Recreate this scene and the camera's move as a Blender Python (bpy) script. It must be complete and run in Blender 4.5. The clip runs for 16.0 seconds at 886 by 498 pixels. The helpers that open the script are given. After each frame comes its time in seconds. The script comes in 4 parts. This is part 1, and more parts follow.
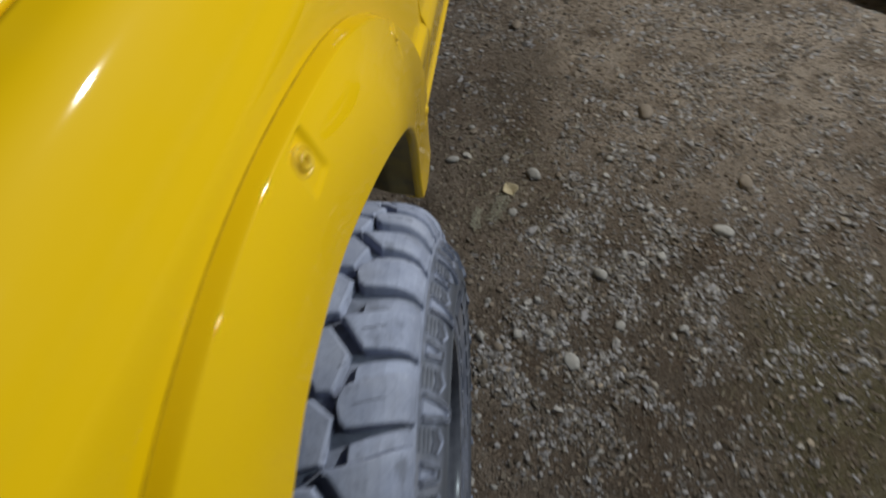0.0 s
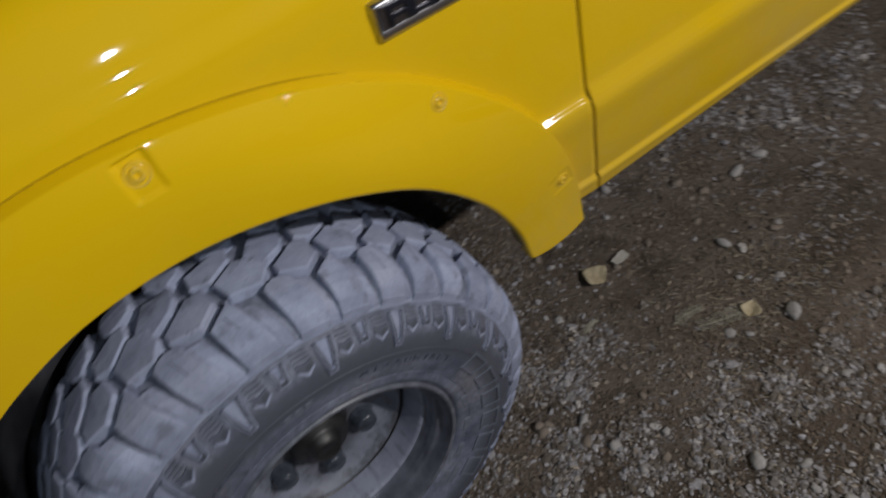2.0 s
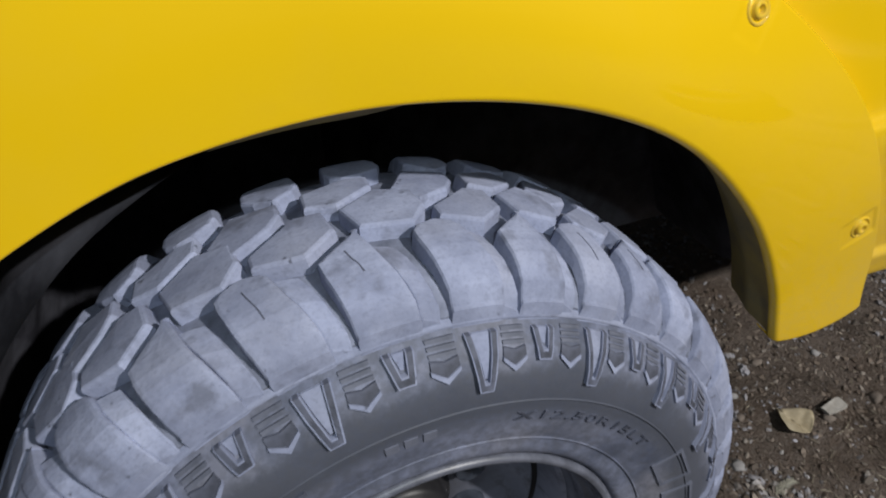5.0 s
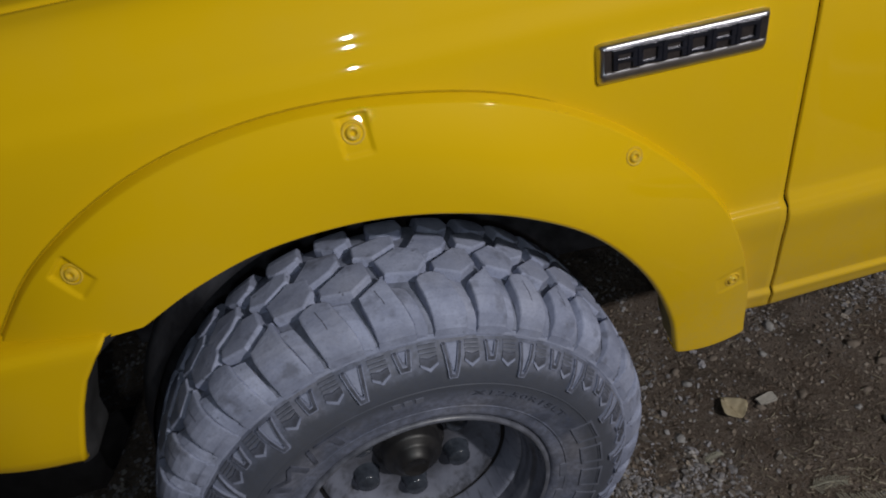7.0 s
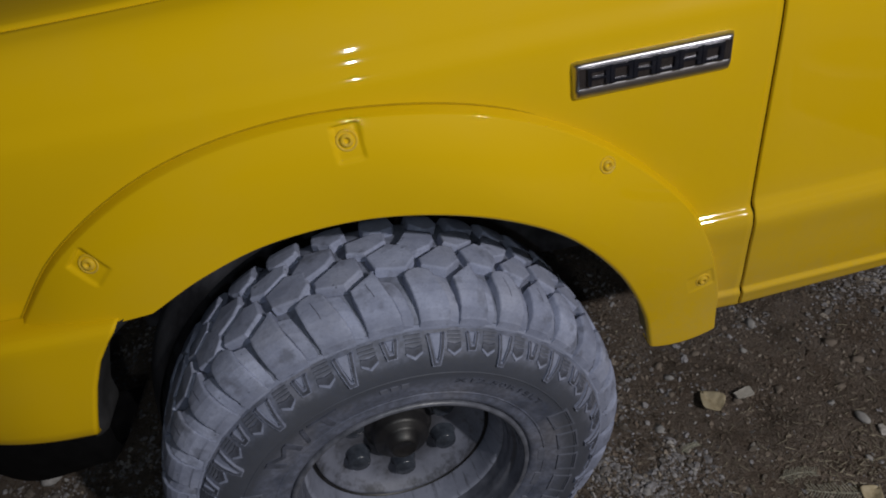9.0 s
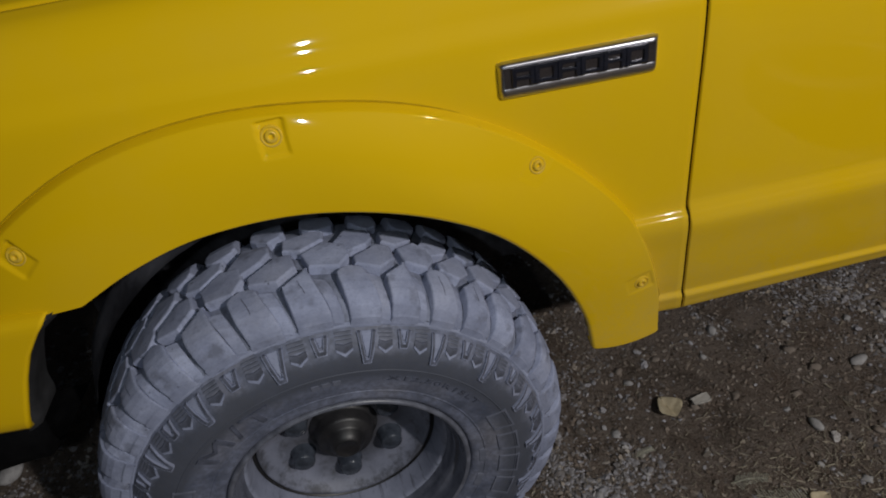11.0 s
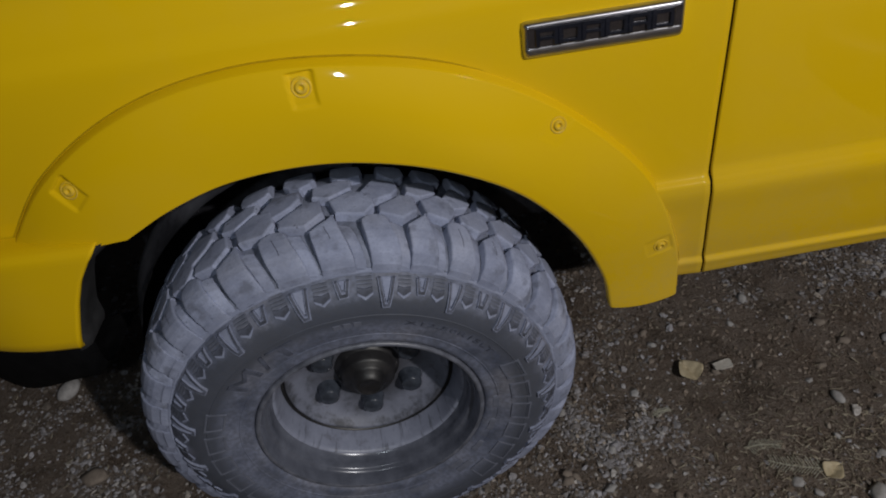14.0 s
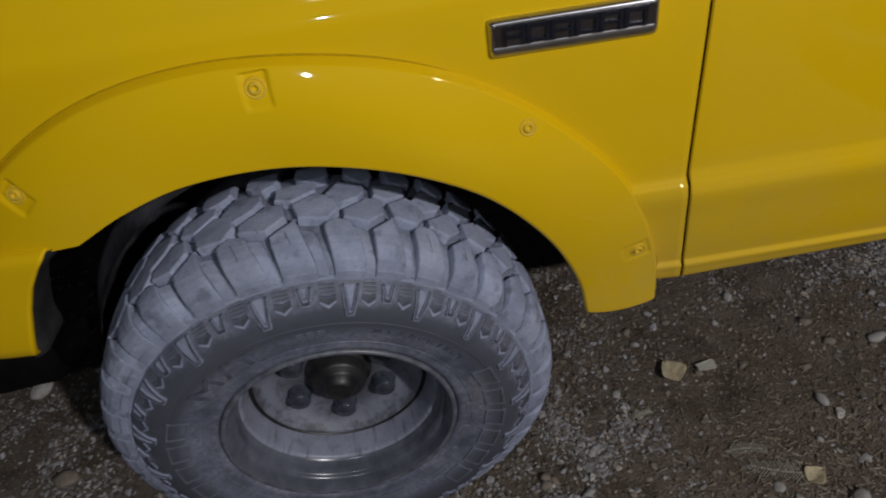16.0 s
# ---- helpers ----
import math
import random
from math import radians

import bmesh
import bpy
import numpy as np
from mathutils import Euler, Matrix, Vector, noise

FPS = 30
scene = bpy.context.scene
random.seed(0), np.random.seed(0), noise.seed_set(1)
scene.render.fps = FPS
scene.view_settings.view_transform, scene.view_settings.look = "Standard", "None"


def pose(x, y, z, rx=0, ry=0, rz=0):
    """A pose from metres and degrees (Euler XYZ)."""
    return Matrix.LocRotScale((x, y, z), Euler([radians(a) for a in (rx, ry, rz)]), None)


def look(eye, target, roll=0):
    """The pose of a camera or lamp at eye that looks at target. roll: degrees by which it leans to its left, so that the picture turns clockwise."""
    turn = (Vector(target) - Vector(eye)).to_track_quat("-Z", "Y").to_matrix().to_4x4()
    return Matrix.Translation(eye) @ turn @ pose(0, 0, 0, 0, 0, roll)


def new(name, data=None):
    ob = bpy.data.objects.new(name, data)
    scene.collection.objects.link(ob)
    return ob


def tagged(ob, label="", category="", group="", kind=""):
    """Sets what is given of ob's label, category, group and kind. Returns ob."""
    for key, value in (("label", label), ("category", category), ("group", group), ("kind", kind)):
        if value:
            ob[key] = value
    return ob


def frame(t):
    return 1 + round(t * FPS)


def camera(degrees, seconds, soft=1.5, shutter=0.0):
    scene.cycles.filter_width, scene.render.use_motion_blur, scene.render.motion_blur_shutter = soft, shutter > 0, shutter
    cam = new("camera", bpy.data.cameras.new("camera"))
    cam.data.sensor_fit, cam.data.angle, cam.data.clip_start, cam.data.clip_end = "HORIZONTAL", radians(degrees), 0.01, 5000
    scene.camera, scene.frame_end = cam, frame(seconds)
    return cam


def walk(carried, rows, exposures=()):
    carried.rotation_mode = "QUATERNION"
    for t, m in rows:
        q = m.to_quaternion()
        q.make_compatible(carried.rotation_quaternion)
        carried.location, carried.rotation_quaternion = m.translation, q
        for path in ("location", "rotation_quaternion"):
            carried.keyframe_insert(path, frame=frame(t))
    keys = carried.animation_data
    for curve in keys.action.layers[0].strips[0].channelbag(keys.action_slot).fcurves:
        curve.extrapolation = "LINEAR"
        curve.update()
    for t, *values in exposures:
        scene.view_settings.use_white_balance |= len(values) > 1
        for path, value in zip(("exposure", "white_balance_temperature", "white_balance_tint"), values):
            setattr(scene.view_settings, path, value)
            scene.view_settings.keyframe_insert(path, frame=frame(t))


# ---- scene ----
cam = camera(67.9, 16.0, 1.9, 0.5)
PATH = [
    (0, (-0.322, -0.127, 1.395), (0.849, 0.212, -0.19), -6.9),
    (0.5, (-0.12, -0.284, 1.398), (0.921, 0.394, -0.169), -15.7),
    (1, (0.01, -0.438, 1.411), (0.775, 0.602, -0.117), -23.0),
    (1.5, (0.109, -0.455, 1.401), (0.702, 0.716, -0.109), -20.4),
    (1.8, (0.104, -0.514, 1.381), (0.622, 0.77, -0.063), -20.2),
    (2, (0.133, -0.554, 1.396), (0.484, 0.754, -0.076), -20.1),
    (2.5, (0.083, -0.606, 1.379), (0.292, 0.757, -0.069), -19.0),
    (3, (0.012, -0.58, 1.369), (0.22, 0.807, -0.056), -16.2),
    (3.5, (0.021, -0.607, 1.381), (0.233, 0.807, -0.018), -13.5),
    (4, (0.035, -0.599, 1.345), (0.227, 0.862, -0.007), -12.2),
    (4.5, (0.012, -0.46, 1.184), (0.214, 1.099, -0.054), -11.2),
    (5, (0.017, -0.37, 1.077), (0.251, 1.27, -0.045), -10.2),
    (5.2, (0.015, -0.358, 1.07), (0.255, 1.293, -0.033), -9.8),
    (7.3, (0.086, -0.642, 1.381), (0.128, 0.956, 0.179), -10.6),
    (7.5, (0.088, -0.648, 1.387), (0.126, 0.949, 0.184), -10.5),
    (8, (0.087, -0.661, 1.395), (0.121, 0.932, 0.187), -10.2),
    (8.5, (0.091, -0.671, 1.398), (0.124, 0.919, 0.185), -10.1),
    (9, (0.105, -0.67, 1.401), (0.142, 0.918, 0.185), -9.9),
    (9.5, (0.13, -0.675, 1.413), (0.192, 0.91, 0.195), -9.1),
    (9.7, (0.145, -0.672, 1.397), (0.232, 0.915, 0.184), -8.4),
    (11.8, (0.199, -0.712, 1.374), (0.196, 0.896, 0.185), -9.3),
    (12, (0.187, -0.713, 1.372), (0.169, 0.893, 0.18), -9.3),
    (12.5, (0.175, -0.721, 1.377), (0.132, 0.868, 0.163), -8.9),
    (13, (0.205, -0.723, 1.377), (0.133, 0.848, 0.141), -9.0),
    (13.5, (0.237, -0.724, 1.393), (0.141, 0.822, 0.127), -9.4),
    (14, (0.238, -0.735, 1.397), (0.124, 0.796, 0.115), -9.8),
    (14.5, (0.239, -0.738, 1.396), (0.123, 0.782, 0.101), -9.8),
    (15, (0.233, -0.734, 1.392), (0.112, 0.779, 0.09), -9.9),
    (15.5, (0.24, -0.718, 1.393), (0.117, 0.789, 0.084), -9.9),
    (16, (0.284, -0.687, 1.389), (0.175, 0.815, 0.074), -9.6),
]
walk(cam, [(t, look(eye, target, roll)) for t, eye, target, roll in PATH], [(0, 0.64, 6500, 2), (1.0, 0.34, 6500, 7), (1.7, 0.27, 6500, 9), (2.5, 0.16, 6500, 10), (4.0, 0.16, 6500, 10), (5.0, 0.94, 6400, 9), (5.6, 0.94, 6400, 9), (7.3, 0.06, 6500, 10), (12.0, 0.02, 6500, 10), (16, 0.0, 6500, 10)])

# ---- light ----
world = bpy.data.worlds.new("night")
scene.world = world
world.use_nodes = True
world.node_tree.nodes["Background"].inputs[0].default_value = (0.75, 0.85, 1.0, 1)
world.node_tree.nodes["Background"].inputs[1].default_value = 0.012


def lamp(name, place, watts, colour, radius):
    data = bpy.data.lights.new(name, "POINT")
    data.energy, data.color, data.shadow_soft_size = watts, colour, radius
    ob = new(name, data)
    ob.location = place
    return ob


lamp("hand_light", (0.08, -0.74, 1.38), 6.5, (0.87, 0.96, 1.0), 0.013)
lamp("yard_light", (2.2, -2.4, 2.8), 325.0, (1.0, 0.965, 0.93), 0.05)

# ---- materials ----


class Nodes:
    """A short way to write a node material."""

    def __init__(self, name):
        self.mat = bpy.data.materials.new(name)
        self.mat.use_nodes = True
        self.tree = self.mat.node_tree
        self.bsdf = self.tree.nodes["Principled BSDF"]
        self.coord = self.add("ShaderNodeTexCoord")

    def add(self, kind, **values):
        node = self.tree.nodes.new(kind)
        for key, value in values.items():
            node.inputs[key.replace("_", " ")].default_value = value
        return node

    def link(self, a, b):
        self.tree.links.new(a, b)

    def noise(self, scale, detail=4.0, rough=0.6, each=False):
        """Noise in the object's own space; with each, no two objects have the same."""
        n = self.add("ShaderNodeTexNoise", Scale=scale, Detail=detail, Roughness=rough)
        place = self.coord.outputs["Object"]
        if each:
            shift = self.tree.nodes.new("ShaderNodeVectorMath")
            shift.operation = "ADD"
            self.link(place, shift.inputs[0])
            self.link(self.math("MULTIPLY", self.add("ShaderNodeObjectInfo").outputs["Random"], 40.0), shift.inputs[1])
            place = shift.outputs[0]
        self.link(place, n.inputs["Vector"])
        return n.outputs["Fac"]

    def ramp(self, fac, *stops):
        r = self.add("ShaderNodeValToRGB")
        while len(r.color_ramp.elements) < len(stops):
            r.color_ramp.elements.new(0.5)
        for e, (p, c) in zip(r.color_ramp.elements, stops):
            e.position = p
            e.color = (c, c, c, 1) if isinstance(c, float) else (*c, 1)
        self.link(fac, r.inputs[0])
        return r.outputs["Color"]

    def mix(self, fac, a, b, how="MIX"):
        m = self.tree.nodes.new("ShaderNodeMix")
        m.data_type, m.blend_type = "RGBA", how
        for socket, v in ((m.inputs[0], fac), (m.inputs[6], a), (m.inputs[7], b)):
            if isinstance(v, (int, float)):
                socket.default_value = v
            elif isinstance(v, tuple):
                socket.default_value = (*v, 1)
            else:
                self.link(v, socket)
        return m.outputs[2]

    def math(self, how, a, b):
        m = self.tree.nodes.new("ShaderNodeMath")
        m.operation = how
        for socket, v in zip(m.inputs, (a, b)):
            if isinstance(v, (int, float)):
                socket.default_value = v
            else:
                self.link(v, socket)
        return m.outputs[0]

    def bump(self, height, strength, distance):
        b = self.add("ShaderNodeBump", Strength=strength, Distance=distance)
        self.link(height, b.inputs["Height"])
        self.link(b.outputs[0], self.bsdf.inputs["Normal"])

    def set(self, **values):
        for key, value in values.items():
            socket = self.bsdf.inputs[key.replace("_", " ")]
            if isinstance(value, bpy.types.NodeSocket):
                self.link(value, socket)
            else:
                socket.default_value = (*value, 1) if isinstance(value, tuple) else value
        return self.mat


def paint_material():
    n = Nodes("yellow_paint")
    dust = n.ramp(n.math("ADD", n.math("MULTIPLY", n.noise(3.0, 5.0), 0.75), n.math("MULTIPLY", n.noise(170.0, 6.0, 0.7), 0.3)), (0.42, 0.0), (0.72, 1.0))
    # road film lies on the panels behind the wheel, near the ground
    split = n.add("ShaderNodeSeparateXYZ")
    n.link(n.coord.outputs["Object"], split.inputs[0])
    back = n.ramp(n.math("ADD", n.math("MULTIPLY", n.math("MINIMUM", split.outputs["X"], 0.6), 0.35), n.math("ADD", n.math("MULTIPLY", split.outputs["Z"], -0.9), 0.52)), (0.0, 0.0), (0.24, 1.0))
    wiped = n.math("MULTIPLY", n.ramp(n.noise(5.0, 6.0, 0.65), (0.46, 0.0), (0.70, 1.0)), 0.035)
    film = n.math("ADD", n.math("MULTIPLY", n.math("MULTIPLY", dust, back), 0.62), wiped)
    colour = n.mix(film, (0.70, 0.445, 0.003), (0.40, 0.325, 0.165))
    rough = n.math("ADD", n.math("MULTIPLY", film, 0.3), 0.5)
    n.bump(n.noise(260.0, 2.0), 0.03, 0.0006)
    n.link(n.math("ADD", n.math("MULTIPLY", film, 0.25), 0.042), n.bsdf.inputs["Coat Roughness"])
    return n.set(Base_Color=colour, Roughness=rough, Coat_Weight=n.math("SUBTRACT", 0.9, film), Specular_IOR_Level=0.06)


def tread_material():
    n = Nodes("dusty_tread_rubber")
    info = n.add("ShaderNodeObjectInfo")
    blot = n.noise(16.0, 6.0, 0.65, True)
    base = n.mix(n.ramp(blot, (0.34, 0.0), (0.64, 1.0)), (0.222, 0.249, 0.360), (0.375, 0.412, 0.565))
    base = n.mix(n.math("MULTIPLY", info.outputs["Random"], 0.35), base, (0.20, 0.217, 0.30))
    tan = n.ramp(n.noise(9.0, 4.0, 0.6, True), (0.50, 0.0), (0.70, 0.35))
    base = n.mix(tan, base, (0.335, 0.345, 0.415))
    # dust wiped off in smears and small knocks
    smear = n.ramp(n.noise(27.0, 4.0, 0.6, True), (0.30, 1.0), (0.44, 0.0))
    base = n.mix(n.math("MULTIPLY", smear, 0.62), base, (0.10, 0.108, 0.14))
    spots = n.ramp(n.noise(75.0, 3.0, 0.5, True), (0.24, 1.0), (0.31, 0.0))
    base = n.mix(n.math("MULTIPLY", spots, 0.8), base, (0.055, 0.06, 0.078))
    base = n.mix(n.ramp(n.noise(300.0, 4.0, 0.6, True), (0.34, 0.22), (0.50, 0.0)), base, (0.12, 0.13, 0.17))
    # the lower ends of the shoulder blocks are scuffed darker
    flat = n.tree.nodes.new("ShaderNodeVectorMath")
    flat.operation = "MULTIPLY"
    n.link(n.coord.outputs["Object"], flat.inputs[0])
    flat.inputs[1].default_value = (1, 0, 1)
    far = n.tree.nodes.new("ShaderNodeVectorMath")
    far.operation = "LENGTH"
    n.link(flat.outputs[0], far.inputs[0])
    low = n.ramp(n.math("ADD", far.outputs["Value"], n.math("MULTIPLY", blot, 0.03)), (0.383, 0.55), (0.404, 0.0))
    base = n.mix(n.math("MULTIPLY", low, n.noise(45.0, 5.0, 0.7, True)), base, (0.10, 0.112, 0.155))
    h = n.math("ADD", n.noise(60.0, 5.0, 0.6, True), n.math("MULTIPLY", n.noise(240.0, 5.0, 0.6, True), 0.5))
    n.bump(h, 0.26, 0.0020)
    return n.set(Base_Color=base, Roughness=0.88, Specular_IOR_Level=0.25)


def sidewall_material():
    n = Nodes("dusty_sidewall_rubber")
    streak = n.noise(11.0, 8.0, 0.72)
    base = n.mix(n.ramp(streak, (0.36, 0.0), (0.64, 1.0)), (0.072, 0.084, 0.127), (0.20, 0.22, 0.305))
    base = n.mix(n.ramp(n.noise(6.0, 5.0, 0.65), (0.5, 0.0), (0.68, 0.6)), base, (0.215, 0.21, 0.235))
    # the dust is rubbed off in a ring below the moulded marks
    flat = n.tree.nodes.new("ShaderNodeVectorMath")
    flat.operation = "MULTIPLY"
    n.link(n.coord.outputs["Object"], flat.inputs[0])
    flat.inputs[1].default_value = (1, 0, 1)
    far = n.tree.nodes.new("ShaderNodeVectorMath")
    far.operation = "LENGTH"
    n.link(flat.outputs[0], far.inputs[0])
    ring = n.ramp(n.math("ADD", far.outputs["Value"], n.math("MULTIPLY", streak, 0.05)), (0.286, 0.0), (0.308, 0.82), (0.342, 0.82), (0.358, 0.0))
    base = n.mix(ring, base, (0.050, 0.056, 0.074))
    base = n.mix(n.ramp(n.noise(130.0, 5.0), (0.38, 0.5), (0.6, 0.0)), base, (0.07, 0.075, 0.092))
    n.bump(n.noise(300.0, 5.0), 0.25, 0.0008)
    return n.set(Base_Color=base, Roughness=0.62, Specular_IOR_Level=0.35)


def groove_material():
    n = Nodes("groove_rubber")
    base = n.mix(n.ramp(n.noise(35.0, 6.0), (0.3, 0.0), (0.7, 1.0)), (0.105, 0.117, 0.158), (0.27, 0.294, 0.39))
    n.bump(n.noise(200.0, 5.0), 0.3, 0.001)
    return n.set(Base_Color=base, Roughness=0.9, Specular_IOR_Level=0.2)


def plain(name, dark, light, scale, rough, metal=0.0, bump=0.15, spec=0.5, low=0.3):
    n = Nodes(name)
    base = n.mix(n.ramp(n.noise(scale, 6.0, 0.65), (low, 0.0), (0.7, 1.0)), dark, light)
    n.bump(n.noise(scale * 9, 4.0), bump, 0.0008)
    return n.set(Base_Color=base, Roughness=rough, Metallic=metal, Specular_IOR_Level=spec)


def rim_material():
    n = Nodes("grey_rim_paint")
    base = n.mix(n.ramp(n.noise(12.0, 6.0, 0.7), (0.3, 0.0), (0.7, 1.0)), (0.175, 0.19, 0.255), (0.29, 0.312, 0.405))
    # water has run down across the barrel and left dark streaks
    split = n.add("ShaderNodeSeparateXYZ")
    n.link(n.coord.outputs["Object"], split.inputs[0])
    round_it = n.add("ShaderNodeCombineXYZ")
    n.link(n.math("MULTIPLY", n.math("ARCTAN2", split.outputs["Z"], split.outputs["X"]), 5.5), round_it.inputs[0])
    n.link(n.math("MULTIPLY", split.outputs["Y"], 5.0), round_it.inputs[1])
    runs = n.add("ShaderNodeTexNoise", Scale=2.2, Detail=5.0, Roughness=0.72)
    n.link(round_it.outputs[0], runs.inputs["Vector"])
    base = n.mix(n.ramp(runs.outputs["Fac"], (0.36, 0.75), (0.47, 0.0)), base, (0.085, 0.092, 0.118))
    dirt = n.ramp(n.noise(26.0, 6.0, 0.7), (0.32, 1.0), (0.44, 0.0))
    base = n.mix(n.math("MULTIPLY", dirt, 0.5), base, (0.07, 0.07, 0.08))
    n.bump(n.noise(150.0, 4.0), 0.12, 0.0008)
    return n.set(Base_Color=base, Roughness=0.42, Specular_IOR_Level=0.5)


def disc_material():
    """Rim paint under brake dust, thick round the nuts, with shade painted in too."""
    n = Nodes("grimy_shaded_disc_paint")
    base = n.mix(n.ramp(n.noise(12.0, 6.0, 0.7), (0.3, 0.0), (0.7, 1.0)), (0.150, 0.164, 0.220), (0.255, 0.273, 0.352))
    flat = n.tree.nodes.new("ShaderNodeVectorMath")
    flat.operation = "MULTIPLY"
    n.link(n.coord.outputs["Object"], flat.inputs[0])
    flat.inputs[1].default_value = (1, 0, 1)
    far = n.tree.nodes.new("ShaderNodeVectorMath")
    far.operation = "LENGTH"
    n.link(flat.outputs[0], far.inputs[0])
    # darkest by the nuts and at the rim: dust and the disc's shade together
    dust_shade = n.ramp(n.math("ADD", far.outputs["Value"], n.math("MULTIPLY", n.noise(17.0, 7.0, 0.7), 0.12)), (0.130, 0.92), (0.192, 0.30), (0.212, 0.22), (0.226, 0.85))
    base = n.mix(dust_shade, base, (0.045, 0.046, 0.055))
    dirt = n.ramp(n.noise(30.0, 7.0, 0.72), (0.34, 1.0), (0.47, 0.0))
    base = n.mix(n.math("MULTIPLY", dirt, 0.7), base, (0.05, 0.05, 0.056))
    n.bump(n.noise(150.0, 4.0), 0.2, 0.0008)
    return n.set(Base_Color=base, Roughness=0.55, Specular_IOR_Level=0.4)


def stone_material():
    n = Nodes("gravel_stone")
    isl = n.add("ShaderNodeNewGeometry").outputs["Random Per Island"]
    hue = n.ramp(isl, (0.0, (0.09, 0.07, 0.055)), (0.30, (0.14, 0.122, 0.108)), (0.50, (0.215, 0.207, 0.218)), (0.84, (0.385, 0.379, 0.418)), (0.95, (0.43, 0.413, 0.405)), (1.0, (0.36, 0.30, 0.24)))
    hue = n.mix(n.ramp(n.noise(150.0, 4.0), (0.35, 0.6), (0.6, 0.0)), hue, (0.11, 0.095, 0.08))
    n.bump(n.noise(400.0, 4.0), 0.3, 0.001)
    return n.set(Base_Color=hue, Roughness=0.85, Specular_IOR_Level=0.3)


def crumb_material():
    n = Nodes("soil_crumb")
    isl = n.add("ShaderNodeNewGeometry").outputs["Random Per Island"]
    hue = n.ramp(isl, (0.0, (0.070, 0.053, 0.042)), (0.55, (0.165, 0.132, 0.108)), (0.88, (0.215, 0.178, 0.148)), (1.0, (0.28, 0.245, 0.215)))
    n.bump(n.noise(400.0, 4.0), 0.3, 0.001)
    return n.set(Base_Color=hue, Roughness=0.9, Specular_IOR_Level=0.2)


def dirt_material():
    n = Nodes("packed_dirt")
    split = n.add("ShaderNodeSeparateXYZ")
    n.link(n.coord.outputs["Object"], split.inputs[0])

    def patch(x, y, rx, ry, rag, inner, outer):
        """An uneven patch of the yard about one place, 1 inside and 0 outside."""
        a = n.math("POWER", n.math("ABSOLUTE", n.math("MULTIPLY", n.math("SUBTRACT", split.outputs["X"], x), 1 / rx), 0.0), 2.0)
        b = n.math("POWER", n.math("ABSOLUTE", n.math("MULTIPLY", n.math("SUBTRACT", split.outputs["Y"], y), 1 / ry), 0.0), 2.0)
        far = n.math("ADD", n.math("ADD", a, b), n.math("MULTIPLY", n.math("SUBTRACT", n.noise(4.5, 6.0, 0.7), 0.5), rag))
        return n.ramp(far, (inner, 1.0), (outer, 0.0))

    big = n.ramp(n.noise(2.3, 7.0, 0.68), (0.36, 0.0), (0.62, 1.0))
    fine = n.ramp(n.noise(48.0, 9.0, 0.78), (0.36, 0.0), (0.66, 1.0))
    base = n.mix(big, (0.142, 0.105, 0.079), (0.250, 0.198, 0.164))
    # paler earth further off along the truck
    pale = patch(1.95, -0.55, 1.05, 0.85, 1.4, 0.45, 1.25)
    base = n.mix(n.math("MULTIPLY", pale, 0.9), base, (0.45, 0.375, 0.32))
    base = n.mix(n.math("MULTIPLY", fine, 0.55), base, (0.300, 0.262, 0.236))
    damp = n.ramp(n.noise(5.5, 6.0, 0.7), (0.36, 0.75), (0.50, 0.0))
    base = n.mix(damp, base, (0.074, 0.056, 0.043))
    # a wet band beside the sill, a darker patch through the gravel, moss out past it
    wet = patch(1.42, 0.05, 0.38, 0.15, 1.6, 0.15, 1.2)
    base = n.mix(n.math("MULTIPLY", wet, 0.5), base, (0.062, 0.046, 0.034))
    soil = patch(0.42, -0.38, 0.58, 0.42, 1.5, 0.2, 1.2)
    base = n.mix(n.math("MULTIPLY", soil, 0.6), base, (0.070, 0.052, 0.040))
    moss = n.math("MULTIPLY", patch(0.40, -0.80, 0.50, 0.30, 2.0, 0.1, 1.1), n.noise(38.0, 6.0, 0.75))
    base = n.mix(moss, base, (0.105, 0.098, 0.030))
    base = n.mix(n.ramp(n.noise(95.0, 6.0, 0.7), (0.34, 0.75), (0.44, 0.0)), base, (0.035, 0.026, 0.02))
    rust = n.ramp(n.noise(7.0, 5.0, 0.65), (0.50, 0.0), (0.66, 0.55))
    base = n.mix(rust, base, (0.125, 0.085, 0.060))
    base = n.mix(n.ramp(n.noise(330.0, 4.0, 0.6), (0.54, 0.0), (0.68, 0.4)), base, (0.36, 0.325, 0.285))
    base = n.mix(n.ramp(n.noise(210.0, 5.0, 0.65), (0.32, 0.7), (0.44, 0.0)), base, (0.045, 0.034, 0.026))
    h = n.math("ADD", n.noise(42.0, 9.0, 0.78), n.math("MULTIPLY", n.noise(240.0, 5.0), 0.5))
    n.bump(h, 1.0, 0.022)
    return n.set(Base_Color=base, Roughness=0.95, Specular_IOR_Level=0.2)


